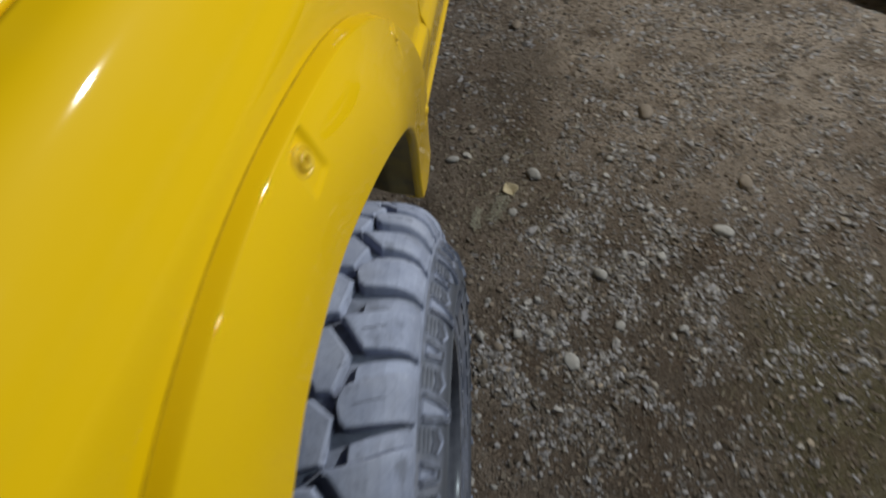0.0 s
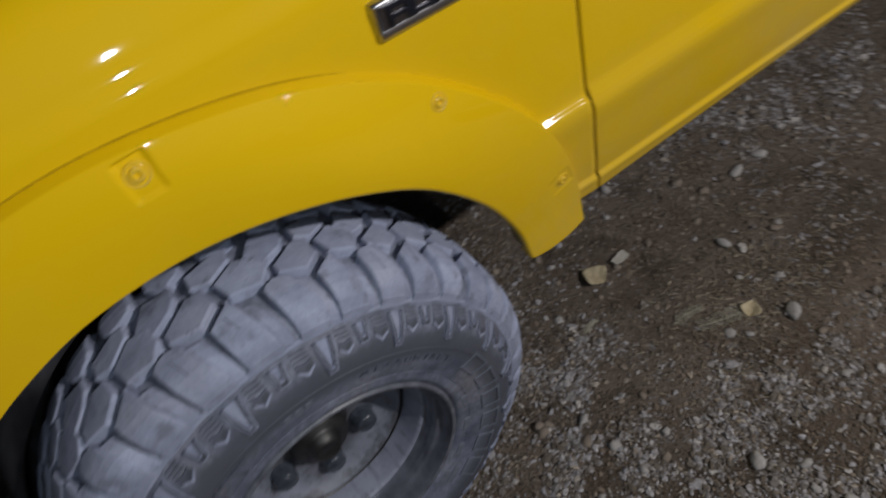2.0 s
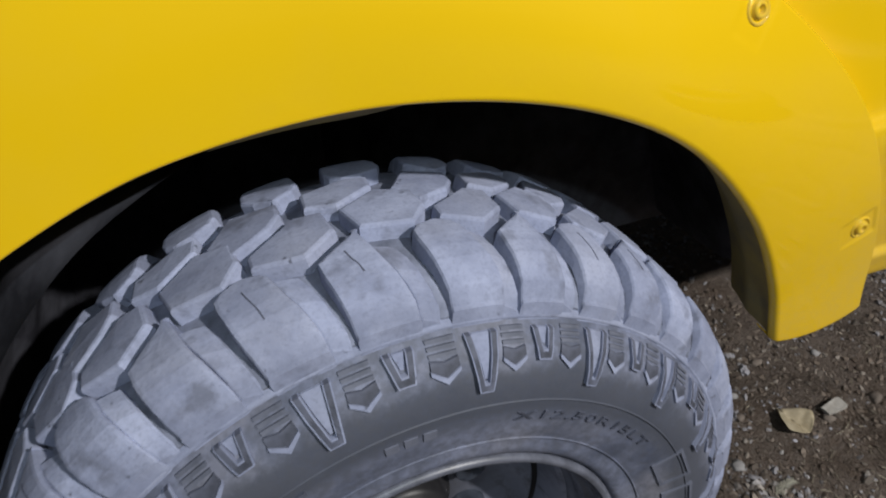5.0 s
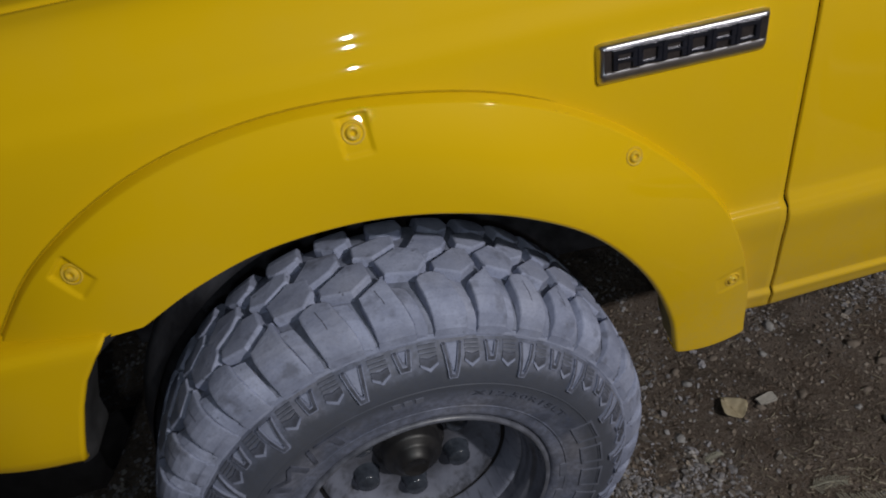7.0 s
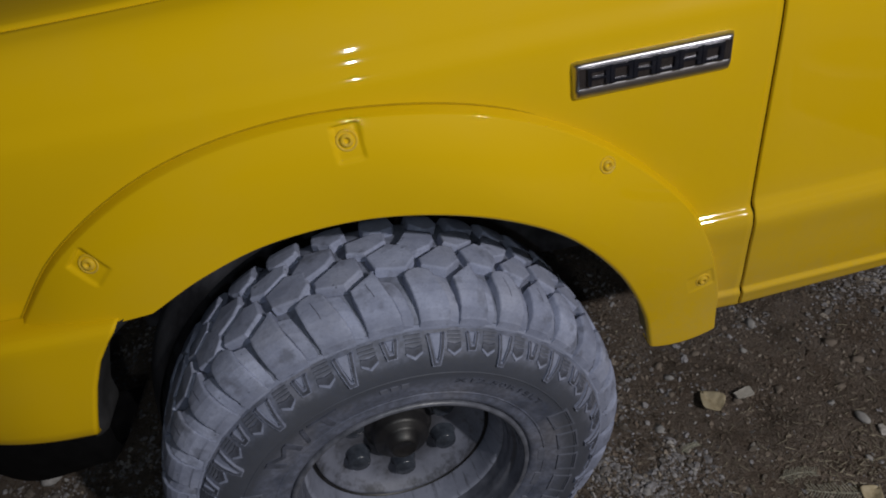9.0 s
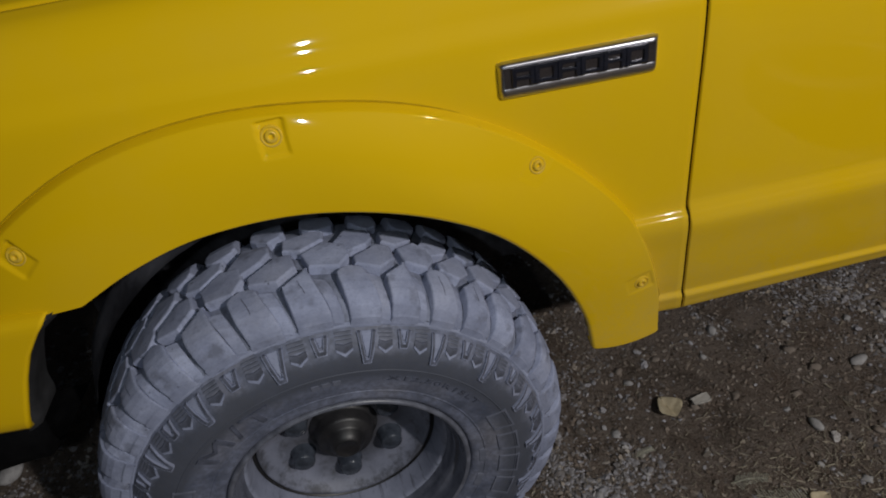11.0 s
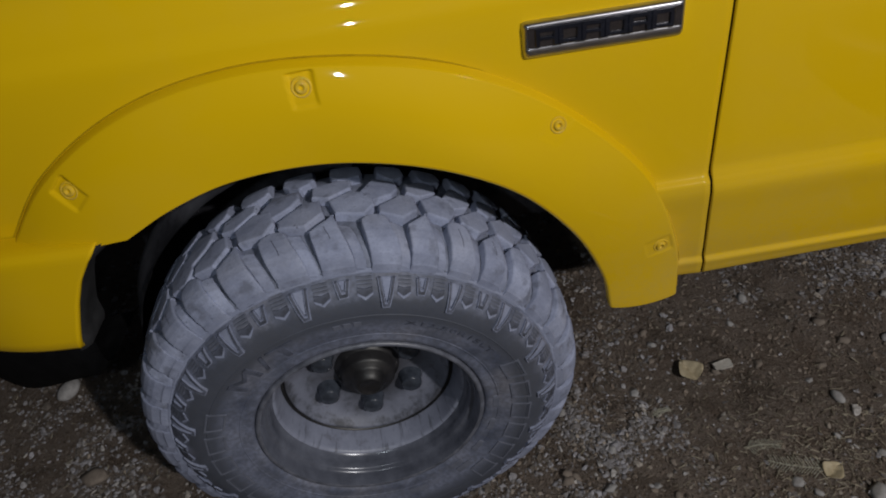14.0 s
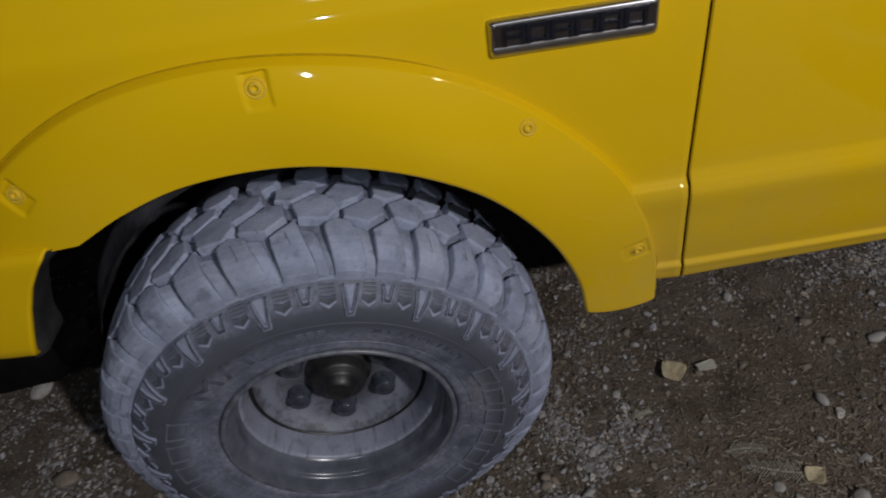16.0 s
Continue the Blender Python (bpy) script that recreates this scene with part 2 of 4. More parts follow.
PAINT = paint_material()
TREAD = tread_material()
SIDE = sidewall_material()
GROOVE = groove_material()
RIM = rim_material()
DISC = disc_material()
STONE = stone_material()
CRUMB = crumb_material()
LIP = plain("dark_rim_lip", (0.050, 0.055, 0.075), (0.145, 0.156, 0.200), 14.0, 0.24, 0.1, 0.06)
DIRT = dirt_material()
PLASTIC = plain("black_plastic", (0.002, 0.002, 0.0025), (0.007, 0.007, 0.008), 18.0, 0.9, 0.0, 0.15, 0.08)
EDGE = plain("grey_scuffed_plastic", (0.008, 0.008, 0.009), (0.028, 0.028, 0.031), 30.0, 0.7)
LINER = plain("dusty_black_liner", (0.022, 0.022, 0.028), (0.100, 0.102, 0.122), 7.0, 0.65, 0.0, 0.15, 0.25, 0.40)
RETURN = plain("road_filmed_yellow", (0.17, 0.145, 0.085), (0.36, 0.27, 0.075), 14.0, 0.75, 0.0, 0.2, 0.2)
HUB = plain("dark_hub_metal", (0.006, 0.006, 0.007), (0.022, 0.021, 0.023), 30.0, 0.46)
NUT = plain("rubbed_nut_steel", (0.018, 0.022, 0.030), (0.060, 0.070, 0.092), 45.0, 0.18)
MARK = plain("rubbed_rubber", (0.034, 0.038, 0.054), (0.110, 0.121, 0.170), 40.0, 0.75)
LETTER = plain("dusty_letter_rubber", (0.060, 0.067, 0.092), (0.165, 0.178, 0.235), 22.0, 0.75)
FLANGE = plain("worn_rim_edge", (0.045, 0.049, 0.063), (0.17, 0.18, 0.225), 30.0, 0.38, 0.0, 0.1)
CHROME = plain("chrome", (0.42, 0.42, 0.45), (0.54, 0.54, 0.58), 40.0, 0.34, 1.0, 0.03)
NIGHT_CHROME = plain("night_chrome", (0.15, 0.15, 0.175), (0.24, 0.24, 0.27), 40.0, 0.27, 1.0, 0.05)
INK = plain("dark_blue_enamel", (0.006, 0.007, 0.012), (0.013, 0.015, 0.024), 60.0, 0.22)
LEAF = plain("dry_leaf", (0.30, 0.245, 0.15), (0.47, 0.405, 0.285), 60.0, 0.8)
CHIP = plain("grey_split_wood", (0.30, 0.28, 0.25), (0.46, 0.44, 0.41), 50.0, 0.85)
STRAW = plain("pale_straw", (0.20, 0.17, 0.12), (0.40, 0.36, 0.28), 25.0, 0.85)
NEEDLE = plain("dry_fir_needles", (0.22, 0.21, 0.165), (0.42, 0.41, 0.34), 40.0, 0.8)
RUBBER = plain("black_rubber", (0.008, 0.008, 0.009), (0.02, 0.02, 0.022), 20.0, 0.6)
CREASE_SHADE = plain("crease_shade_paint", (0.36, 0.225, 0.003), (0.50, 0.315, 0.004), 60.0, 0.75, 0.0, 0.1, 0.1)
GAP = plain("seam_shadow_paint", (0.004, 0.003, 0.002), (0.010, 0.007, 0.003), 30.0, 0.8, 0.0, 0.1, 0.1)

# ---- building helpers ----


def part(name, bm, material, parent=None, label="", smooth=True):
    mesh = bpy.data.meshes.new(name)
    bm.to_mesh(mesh)
    bm.free()
    return mesh_part(name, mesh, material, parent, label, smooth)


def mesh_part(name, mesh, material, parent=None, label="", smooth=True):
    if not mesh.materials:
        mesh.materials.append(material)
    if smooth:
        mesh.polygons.foreach_set("use_smooth", [True] * len(mesh.polygons))
    ob = new(name, mesh)
    if parent:
        ob.parent = parent
    if label:
        ob["label"] = label
    return ob


def grid_mesh(name, rows, closed_u=False, closed_v=False, flip=False):
    """A sheet over rows of equally many points."""
    nu, nv = len(rows), len(rows[0])
    verts = [tuple(p) for r in rows for p in r]
    faces = []
    for i in range(nu if closed_u else nu - 1):
        for j in range(nv if closed_v else nv - 1):
            a, b = i * nv + j, i * nv + (j + 1) % nv
            c, d = ((i + 1) % nu) * nv + (j + 1) % nv, ((i + 1) % nu) * nv + j
            faces.append((a, d, c, b) if flip else (a, b, c, d))
    mesh = bpy.data.meshes.new(name)
    mesh.from_pydata(verts, [], faces)
    mesh.update()
    return mesh


def lathe(name, profile, steps, flip=False):
    """Turns a profile of (radius, depth) about the wheel's axle, which is the local y axis."""
    rows = []
    for k in range(steps):
        a = 2 * math.pi * k / steps
        rows.append([(r * math.cos(a), d, r * math.sin(a)) for r, d in profile])
    return grid_mesh(name, rows, closed_u=True, flip=flip)


def smooth_step(a, b, x):
    u = min(max((x - a) / (b - a), 0.0), 1.0)
    return u * u * (3 - 2 * u)


def spline(points, s):
    """Catmull-Rom through control points, s from 0 to 1."""
    n = len(points) - 1
    i = min(int(s * n), n - 1)
    u = s * n - i
    p1, p2 = Vector(points[i]), Vector(points[i + 1])
    p0 = Vector(points[i - 1]) if i else 2 * p1 - p2
    p3 = Vector(points[i + 2]) if i + 2 <= n else 2 * p2 - p1
    return 0.5 * (2 * p1 + (p2 - p0) * u + (2 * p0 - 5 * p1 + 4 * p2 - p3) * u * u + (3 * p1 - p0 - 3 * p2 + p3) * u ** 3)


def lerp_table(table, x):
    """Smooth reading of a short table of (x, value)."""
    if x <= table[0][0]:
        return table[0][1]
    for (x0, v0), (x1, v1) in zip(table, table[1:]):
        if x <= x1:
            return v0 + (v1 - v0) * (x - x0) / (x1 - x0)
    return table[-1][1]


def curve_table(table, x):
    """A smooth curve through a short table of (x, value)."""
    if x <= table[0][0]:
        return table[0][1]
    if x >= table[-1][0]:
        return table[-1][1]
    k = max(i for i in range(len(table) - 1) if table[i][0] <= x)
    slope = lambda i: (table[min(i + 1, len(table) - 1)][1] - table[max(i - 1, 0)][1]) / (table[min(i + 1, len(table) - 1)][0] - table[max(i - 1, 0)][0])
    (x0, v0), (x1, v1) = table[k], table[k + 1]
    h, u = x1 - x0, (x - x0) / (x1 - x0)
    return v0 * (1 + 2 * u) * (1 - u) ** 2 + v1 * u * u * (3 - 2 * u) + h * (slope(k) * u * (1 - u) ** 2 - slope(k + 1) * u * u * (1 - u))


# ---- the truck's body ----
# the body's outer side: how far in (y) the sheet lies at each height
SECTION = [
    (0.500, 0.185), (0.512, 0.170), (0.520, 0.164), (0.535, 0.1605), (0.548, 0.1565), (0.554, 0.1560), (0.558, 0.1582), (0.562, 0.1604), (0.567, 0.1600), (0.60, 0.1535), (0.68, 0.140),
    (0.725, 0.1315), (0.742, 0.1316), (0.7475, 0.1332), (0.7545, 0.1412), (0.762, 0.1430), (0.775, 0.1435), (0.85, 0.1445), (0.95, 0.1445), (1.02, 0.145),
    (1.06, 0.1465), (1.077, 0.1483), (1.086, 0.1507), (1.094, 0.1542), (1.102, 0.1578), (1.108, 0.1600), (1.115, 0.1621), (1.122, 0.1646), (1.13, 0.1679), (1.15, 0.1776), (1.17, 0.1915), (1.185, 0.2085),
    (1.196, 0.232),
]


def lean(x):
    """The fender stands out more towards the front, in a slow curve."""
    u = max(0.6 - x, 0.0)
    return -0.008 - 0.052 * u + 0.018 * u * u - 0.010 * smooth_step(0.40, 0.0, x)


def side(x, z):
    """The y of the body's sheet; the ledge above the sill fades out over the wheel."""
    y = curve_table(SECTION, z)
    if z < 0.775:
        y += (0.1435 - y) * smooth_step(0.46, 0.36, x)
    return y + lean(x)


def seam_x(z):
    return 0.6160 + 0.096 * max(0.745 - z, 0.0) + 0.0015 * smooth_step(0.765, 0.745, z)


def heights(low, high):
    """Heights that follow the section's folds closely."""
    marks = [low] + [z for z, _ in SECTION if low + 0.004 < z < high - 0.004] + [high]
    out = []
    for a, b in zip(marks, marks[1:]):
        n = max(2, round((b - a) / 0.008))
        out += [a + (b - a) * k / n for k in range(n)]
    return out + [high]


truck = new("pickup_truck")
tagged(truck, "glossy yellow pickup truck with bolted flares and a dusty mud tyre", "truck")
truck.location = (0, 0, 0)


def sheet_point(x, z):
    front = max(-0.52 - x, 0.0)
    return (x, side(x, z) + 0.9 * front * front, z + 0.015 * smooth_step(-0.4, 0.4, x) * smooth_step(1.1, 1.196, z))


def fender():
    """The sheet over the wheel, its piece between the flare and the door, and their folded edges."""
    def top_edge(row):
        x, y, z = row[-1]
        return row + [(x, y + 0.004, z - 0.002), (x, y + 0.005, z - 0.03)]

    split = 0.475
    arch = lambda x: max(0.50 + math.sqrt(max(0.50 ** 2 - (x - 0.045) ** 2, 0.0)), 0.80)
    rows = []
    for k in range(92):
        x = split - (split + 0.9) * k / 91
        low = arch(x) if x > -0.34 else 0.80
        rows.append(top_edge([sheet_point(x, low + (1.196 - low) * j / 150) for j in range(151)]))
    main = grid_mesh("fender", rows, flip=True)
    upper = [arch(split) + (1.196 - arch(split)) * j / 150 for j in range(151)]
    zs = heights(0.513, arch(split))[:-1] + upper
    rows = []
    for k in range(15):
        row = []
        for z in zs:
            end = seam_x(z) - 0.0025
            row.append(sheet_point(split + (end - split) * k / 14, z))
        rows.append(top_edge(row))
    edge = rows[-1]
    rows.append([(x + 0.0005, y + 0.006, z) for x, y, z in edge])
    rows.append([(x - 0.004, y + 0.04, z) for x, y, z in edge])
    rear = grid_mesh("fender", rows)
    bm = bmesh.new()
    bm.from_mesh(main)
    bm.from_mesh(rear)
    bmesh.ops.remove_doubles(bm, verts=bm.verts, dist=0.0003)
    bmesh.ops.recalc_face_normals(bm, faces=bm.faces)
    part("fender", bm, PAINT, truck)


def sill_rise(x, z):
    """The lower edge of the door climbs a little towards the rear."""
    return max(x - 0.64, 0.0) / (1 + 0.5 * max(x - 0.64, 0.0)) * curve_table([(0.50, 0.036), (0.53, 0.024), (0.56, 0.0), (0.62, 0.0), (0.70, 0.0)], z)


def taper(x):
    """The door draws in towards the rear."""
    return 0.065 * max(x - 0.64, 0.0)


def door():
    rows = []
    for k in range(46):
        u = k / 45
        row = []
        for z in heights(0.502, 1.196):
            x0 = seam_x(z) + 0.0025
            soft = smooth_step(0.70, 0.72, z) * smooth_step(0.80, 0.78, z)
            y = side(1.0, z)
            y += soft * ((side(1.0, z - 0.011) + y + side(1.0, z + 0.011)) / 3 - y)
            x = x0 + (1.95 - x0) * u ** 1.6
            row.append((x, y + taper(x), z + 0.015 * smooth_step(1.1, 1.196, z) + sill_rise(x, z)))
        rows.append(row)
    rows.insert(0, [(x - 0.0005, y + 0.006, z) for x, y, z in rows[0]])
    rows.insert(0, [(x + 0.004, y + 0.04, z) for x, y, z in rows[0]])
    mesh_part("door", grid_mesh("door", rows), PAINT, truck)
    # jamb behind the gap, sill under the door
    rows = [[(0.57 + 0.1 * k, y, z) for y, z in ((0.185, 1.19), (0.175, 1.0), (0.172, 0.8), (0.180, 0.55), (0.20, 0.50))] for k in (0, 1)]
    # near-black strip in the gap, and jamb: seam shade put into their colour
    strip_rows = [[(seam_x(z) + dx, side(0.6, z) + 0.0042, z) for dx in (-0.006, 0.0, 0.006)] for z in heights(0.515, 1.19)]
    mesh_part("door_seal", grid_mesh("door_seal", strip_rows), GAP, truck, "near-black strip for the shade in the door gap")
    mesh_part("door_jamb", grid_mesh("door_jamb", rows), GAP, truck)
    rows = [[(x, y + taper(x), z + sill_rise(x, 0.502)) for y, z in ((0.172, 0.517), (0.176, 0.508), (0.188, 0.503), (0.30, 0.500), (0.31, 0.53), (0.45, 0.55))] for x in (0.60, 0.7, 0.8, 0.9, 1.0, 1.2, 1.5, 1.95)]
    mesh_part("rocker_panel", grid_mesh("rocker_panel", rows), PAINT, truck)


def hood():
    rows = []
    for k in range(40):
        x = -0.9 + 1.35 * k / 39
        row = []
        lift = 0.015 * smooth_step(-0.4, 0.4, x) + 0.03 * smooth_step(-0.9, 0.3, x) - 0.03
        front = max(-0.52 - x, 0.0)
        y0 = 0.237 + lean(x) + 0.9 * front * front
        for j in range(24):
            v = j / 23
            y = y0 + 0.9 * v ** 1.5
            row.append((x, y, 1.198 + lift * (1 - (1 - v) ** 2) + 0.055 * (1 - (1 - v) ** 2.2) + 0.015 * smooth_step(-0.4, 0.4, x) * (1 - v)))
        x, y, z = row[0]
        row = [(x, y + 0.003, z - 0.035), (x, y - 0.0005, z - 0.006), (x, y, z - 0.002)] + row
        rows.append(row)
    mesh_part("hood", grid_mesh("hood", rows, flip=True), PAINT, truck)


# outline of the flare on the body, and of the wheel opening, front to rear
FLARE_OUT = [(-0.510, 0.812), (-0.388, 0.936), (-0.222, 1.025), (-0.035, 1.057), (0.160, 1.034), (0.315, 0.970), (0.440, 0.872), (0.532, 0.757), (0.585, 0.603), (0.596, 0.489)]
FLARE_IN = [(-0.289, 0.834), (-0.206, 0.874), (-0.108, 0.903), (0.013, 0.911), (0.122, 0.898), (0.227, 0.861), (0.321, 0.794), (0.402, 0.688), (0.452, 0.573), (0.469, 0.483)]
BOLTS = [(-0.346, 0.918, 0.6), (0.028, 1.022, 0.7), (0.371, 0.899, 0.12), (0.545, 0.626, 0.20)]


def lip_y(x):
    return curve_table([(-0.33, 0.045), (-0.298, 0.048), (-0.214, 0.054), (-0.11, 0.062), (0.01, 0.067), (0.122, 0.066), (0.228, 0.069), (0.33, 0.084), (0.41, 0.104), (0.47, 0.126)], x)


def flare_point(s, w):
    o, i = spline([(x, 0, z) for x, z in FLARE_OUT], s), spline([(x, 0, z) for x, z in FLARE_IN], s)
    x, z = o.x + (i.x - o.x) * w, o.z + (i.z - o.z) * w
    # the rear end is cut in a shallow curve with its outer corner rounded off
    end_of = smooth_step(0.90, 1.0, s)
    z -= end_of * (0.009 * 4 * w * (1 - w) - 0.006 * smooth_step(0.10, 0.0, w))
    start = side(o.x, max(o.z, 0.78)) + 0.016 * smooth_step(0.72, 0.50, o.z)
    end = lip_y(i.x)
    belly = (start - 0.0125 - end) * (1 - (1 - w) ** (1.55 + 1.35 * smooth_step(0.34, 0.08, x)))
    rise = 0.0155 * smooth_step(0.002, 0.062, w)
    return x, start + 0.003 - rise - belly, z


def pocket(x, z):
    """How deep a bolt's pocket is sunk at a place on the flare."""
    deep = 0.0
    for bx, bz, size in BOLTS:
        a = math.atan2(bz - 0.5, bx - 0.045) - math.pi / 2
        dx, dz = x - bx, z - bz
        u, v = dx * math.cos(a) + dz * math.sin(a), -dx * math.sin(a) + dz * math.cos(a)
        half_u, low, high = 0.0155, -0.025, 0.018
        e = 0.0032
        m = smooth_step(half_u + e, half_u, abs(u)) * smooth_step(low - e, low + e, v) * smooth_step(high + e, high, v)
        deep = max(deep, m * 0.0080 * size * (0.55 + 0.45 * smooth_step(low, high, v)))
    return deep


def flare():
    ws = [0.005 * k for k in range(15)] + [1 - 0.93 * k / 72 for k in range(71, -1, -1)]
    rows, folds = [], []
    n = 520
    for k in range(n + 1):
        s = k / n
        row = []
        for w in ws:
            x, y, z = flare_point(s, w)
            row.append((x, y + pocket(x, z), z))
        # rounded lip and return inside the opening
        xi, yi, zi = row[-1]
        o = Vector((row[-1][0] - row[-6][0], 0, row[-1][2] - row[-6][2])).normalized()
        curl = smooth_step(0.26, 0.0, xi)
        full = 0.0032 + 0.0035 * (1 - curl)
        for a in (30, 60, 90, 120, 150):
            r = radians(a)
            row.append((xi + o.x * full * math.sin(r), yi + 1.3 * full * (1 - math.cos(r)), zi + o.z * full * math.sin(r)))
        fold = [row[-1]]
        for k2 in range(1, 7):
            q = k2 / 6
            fold.append((xi + o.x * 0.047 * q * curl, yi + 2.6 * full + (0.048 + 0.040 * curl) * q, zi + o.z * 0.047 * q * curl))
        xl, yl, zl = fold[-1]
        fold += [(xl - o.x * 0.002, yl + 0.004, zl - o.z * 0.002), (xl - o.x * 0.010, yl + 0.03, zl - o.z * 0.010), (xl - o.x * 0.014, yl + 0.05, zl - o.z * 0.014)]
        rows.append(row)
        folds.append(fold)
    # close both ends
    rows.insert(0, [(x, y + 0.012, z) for x, y, z in rows[0]])
    rows.append([(x, y + 0.02, z + 0.001) for x, y, z in rows[-1]])
    ob = mesh_part("fender_flare", grid_mesh("fender_flare", rows, flip=True), PAINT, truck)
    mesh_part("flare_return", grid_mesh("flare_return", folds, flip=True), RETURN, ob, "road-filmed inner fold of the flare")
    # a dark yellow bead for the shade in the crease between flare and fender
    rows = []
    for k in range(181):
        x, y, z = flare_point(k / 180, 0.004)
        away = Vector((x - 0.045, 0, z - 0.5)).normalized()
        full = 0.15 + 0.85 * smooth_step(0.66, 0.42, k / 180)
        rows.append([(x + away.x * 0.0013 * full * math.cos(a), y - 0.0030 * full + 0.0012 * full * math.sin(a), z + away.z * 0.0013 * full * math.cos(a)) for a in (math.tau * q / 8 for q in range(8))])
    mesh_part("flare_welt", grid_mesh("flare_welt", rows, closed_v=True), CREASE_SHADE, ob, "dark yellow bead for the shaded crease along the flare's edge")
    for bx, bz, size in BOLTS:
        best = min(((flare_point(k / 200, j / 60), k, j) for k in range(201) for j in range(61)), key=lambda q: (q[0][0] - bx) ** 2 + (q[0][2] - bz) ** 2)
        _, k, j = best
        p = Vector(flare_point(k / 200, j / 60))
        t1 = Vector(flare_point(min(k + 2, 200) / 200, j / 60)) - Vector(flare_point(max(k - 2, 0) / 200, j / 60))
        t2 = Vector(flare_point(k / 200, (j + 2) / 60)) - Vector(flare_point(k / 200, (j - 2) / 60))
        n_ = t1.cross(t2).normalized()
        if n_.y > 0:
            n_ = -n_
        p = p + Vector((0, pocket(bx, bz), 0))
        bolt = bolt_head()
        q = n_.to_track_quat("Z", "Y")
        bolt.matrix_basis = Matrix.Translation(p - 0.001 * n_) @ q.to_matrix().to_4x4() @ Matrix.Diagonal((0.88 + 0.17 * size, 0.88 + 0.17 * size, 1.2, 1))
        bolt.parent = ob


BOLT_MESH = []


def bolt_head():
    if not BOLT_MESH:
        ring = [(0.0150, -0.003), (0.0150, 0.0005), (0.0135, 0.0022), (0.0118, 0.0020), (0.0105, 0.0002), (0.0092, 0.0002), (0.0086, 0.0030), (0.0075, 0.0042), (0.0048, 0.0046), (0.0040, 0.0040), (0.0036, 0.0008), (0.0004, 0.0006)]
        rows = [[(r * math.cos(a), r * math.sin(a), h) for r, h in ring] for a in (2 * math.pi * k / 24 for k in range(24))]
        BOLT_MESH.append(grid_mesh("bolt", rows, closed_u=True))
    return mesh_part("bolt", BOLT_MESH[0], PAINT)


REAR_EDGE = [(0.63, -0.450), (0.645, -0.442), (0.66, -0.436), (0.69, -0.425), (0.72, -0.413), (0.75, -0.400), (0.78, -0.383), (0.80, -0.369), (0.825, -0.345), (0.84, -0.336)]


def bumper():
    """The painted end of the front bumper, with its rounded rear corner, and the black valance below."""
    prof = [(0.006 + 0.05, 0.8385), (0.030, 0.838), (0.014, 0.836), (0.005, 0.831), (0.001, 0.823), (0.0, 0.812), (-0.004, 0.78), (-0.011, 0.74), (-0.017, 0.70), (-0.021, 0.675), (-0.021, 0.660), (-0.015, 0.650), (-0.002, 0.6455), (0.010, 0.646)]
    rows = []
    for k in range(40):
        u = k / 39
        row = []
        for dy, z in prof:
            rear = lerp_table(REAR_EDGE, z)
            x = rear + (-1.05 - rear) * u ** 1.35
            front = max(-0.47 - x, 0.0)
            y = 0.032 + dy + 1.1 * front * front
            row.append((x, y, z))
        rows.append(row)
    first = rows[0]
    rows.insert(0, [(x + 0.003, y + 0.004, z) for x, y, z in first])
    rows.insert(0, [(x + 0.002, y + 0.011, z) for x, y, z in first])
    mesh_part("bumper", grid_mesh("bumper", rows, flip=True), PAINT, truck)
    # grey plastic edge of the liner, just behind the bumper's end
    rows = []
    for k in range(25):
        z = 0.638 + 0.196 * k / 24
        x = lerp_table(REAR_EDGE, z)
        wide = 0.006 + 0.020 * smooth_step(0.78, 0.84, z) + 0.010 * smooth_step(0.69, 0.645, z)
        out = 0.024 + 0.020 * smooth_step(0.66, 0.80, z)
        rows.append([(x + wide * q - 0.004, out + 0.014 * q ** 2, z) for q in (0.0, 0.35, 0.7, 1.0)] + [(x + wide - 0.006, 0.10, z)])
    mesh_part("liner_edge", grid_mesh("liner_edge", rows), EDGE, truck, "grey plastic edge of the wheel liner")
    prof = [(0.03, 0.70), (0.004, 0.662), (0.004, 0.62), (0.010, 0.575), (0.022, 0.548), (0.05, 0.535), (0.20, 0.53)]
    rows = []
    for k in range(24):
        u = k / 23
        row = []
        for dy, z in prof:
            x = -0.442 - 0.22 * (0.66 - z) - 0.62 * u
            front = max(-0.47 - x, 0.0)
            row.append((x, 0.026 + dy + 1.1 * front * front, z - (0.66 - z) * 0.5 * smooth_step(0.0, 0.35, u)))
        rows.append(row)
    rows.insert(0, [(x + 0.004, y + 0.03, z) for x, y, z in rows[0]])
    mesh_part("valance", grid_mesh("valance", rows, flip=True), PLASTIC, truck, "black plastic valance under the bumper")


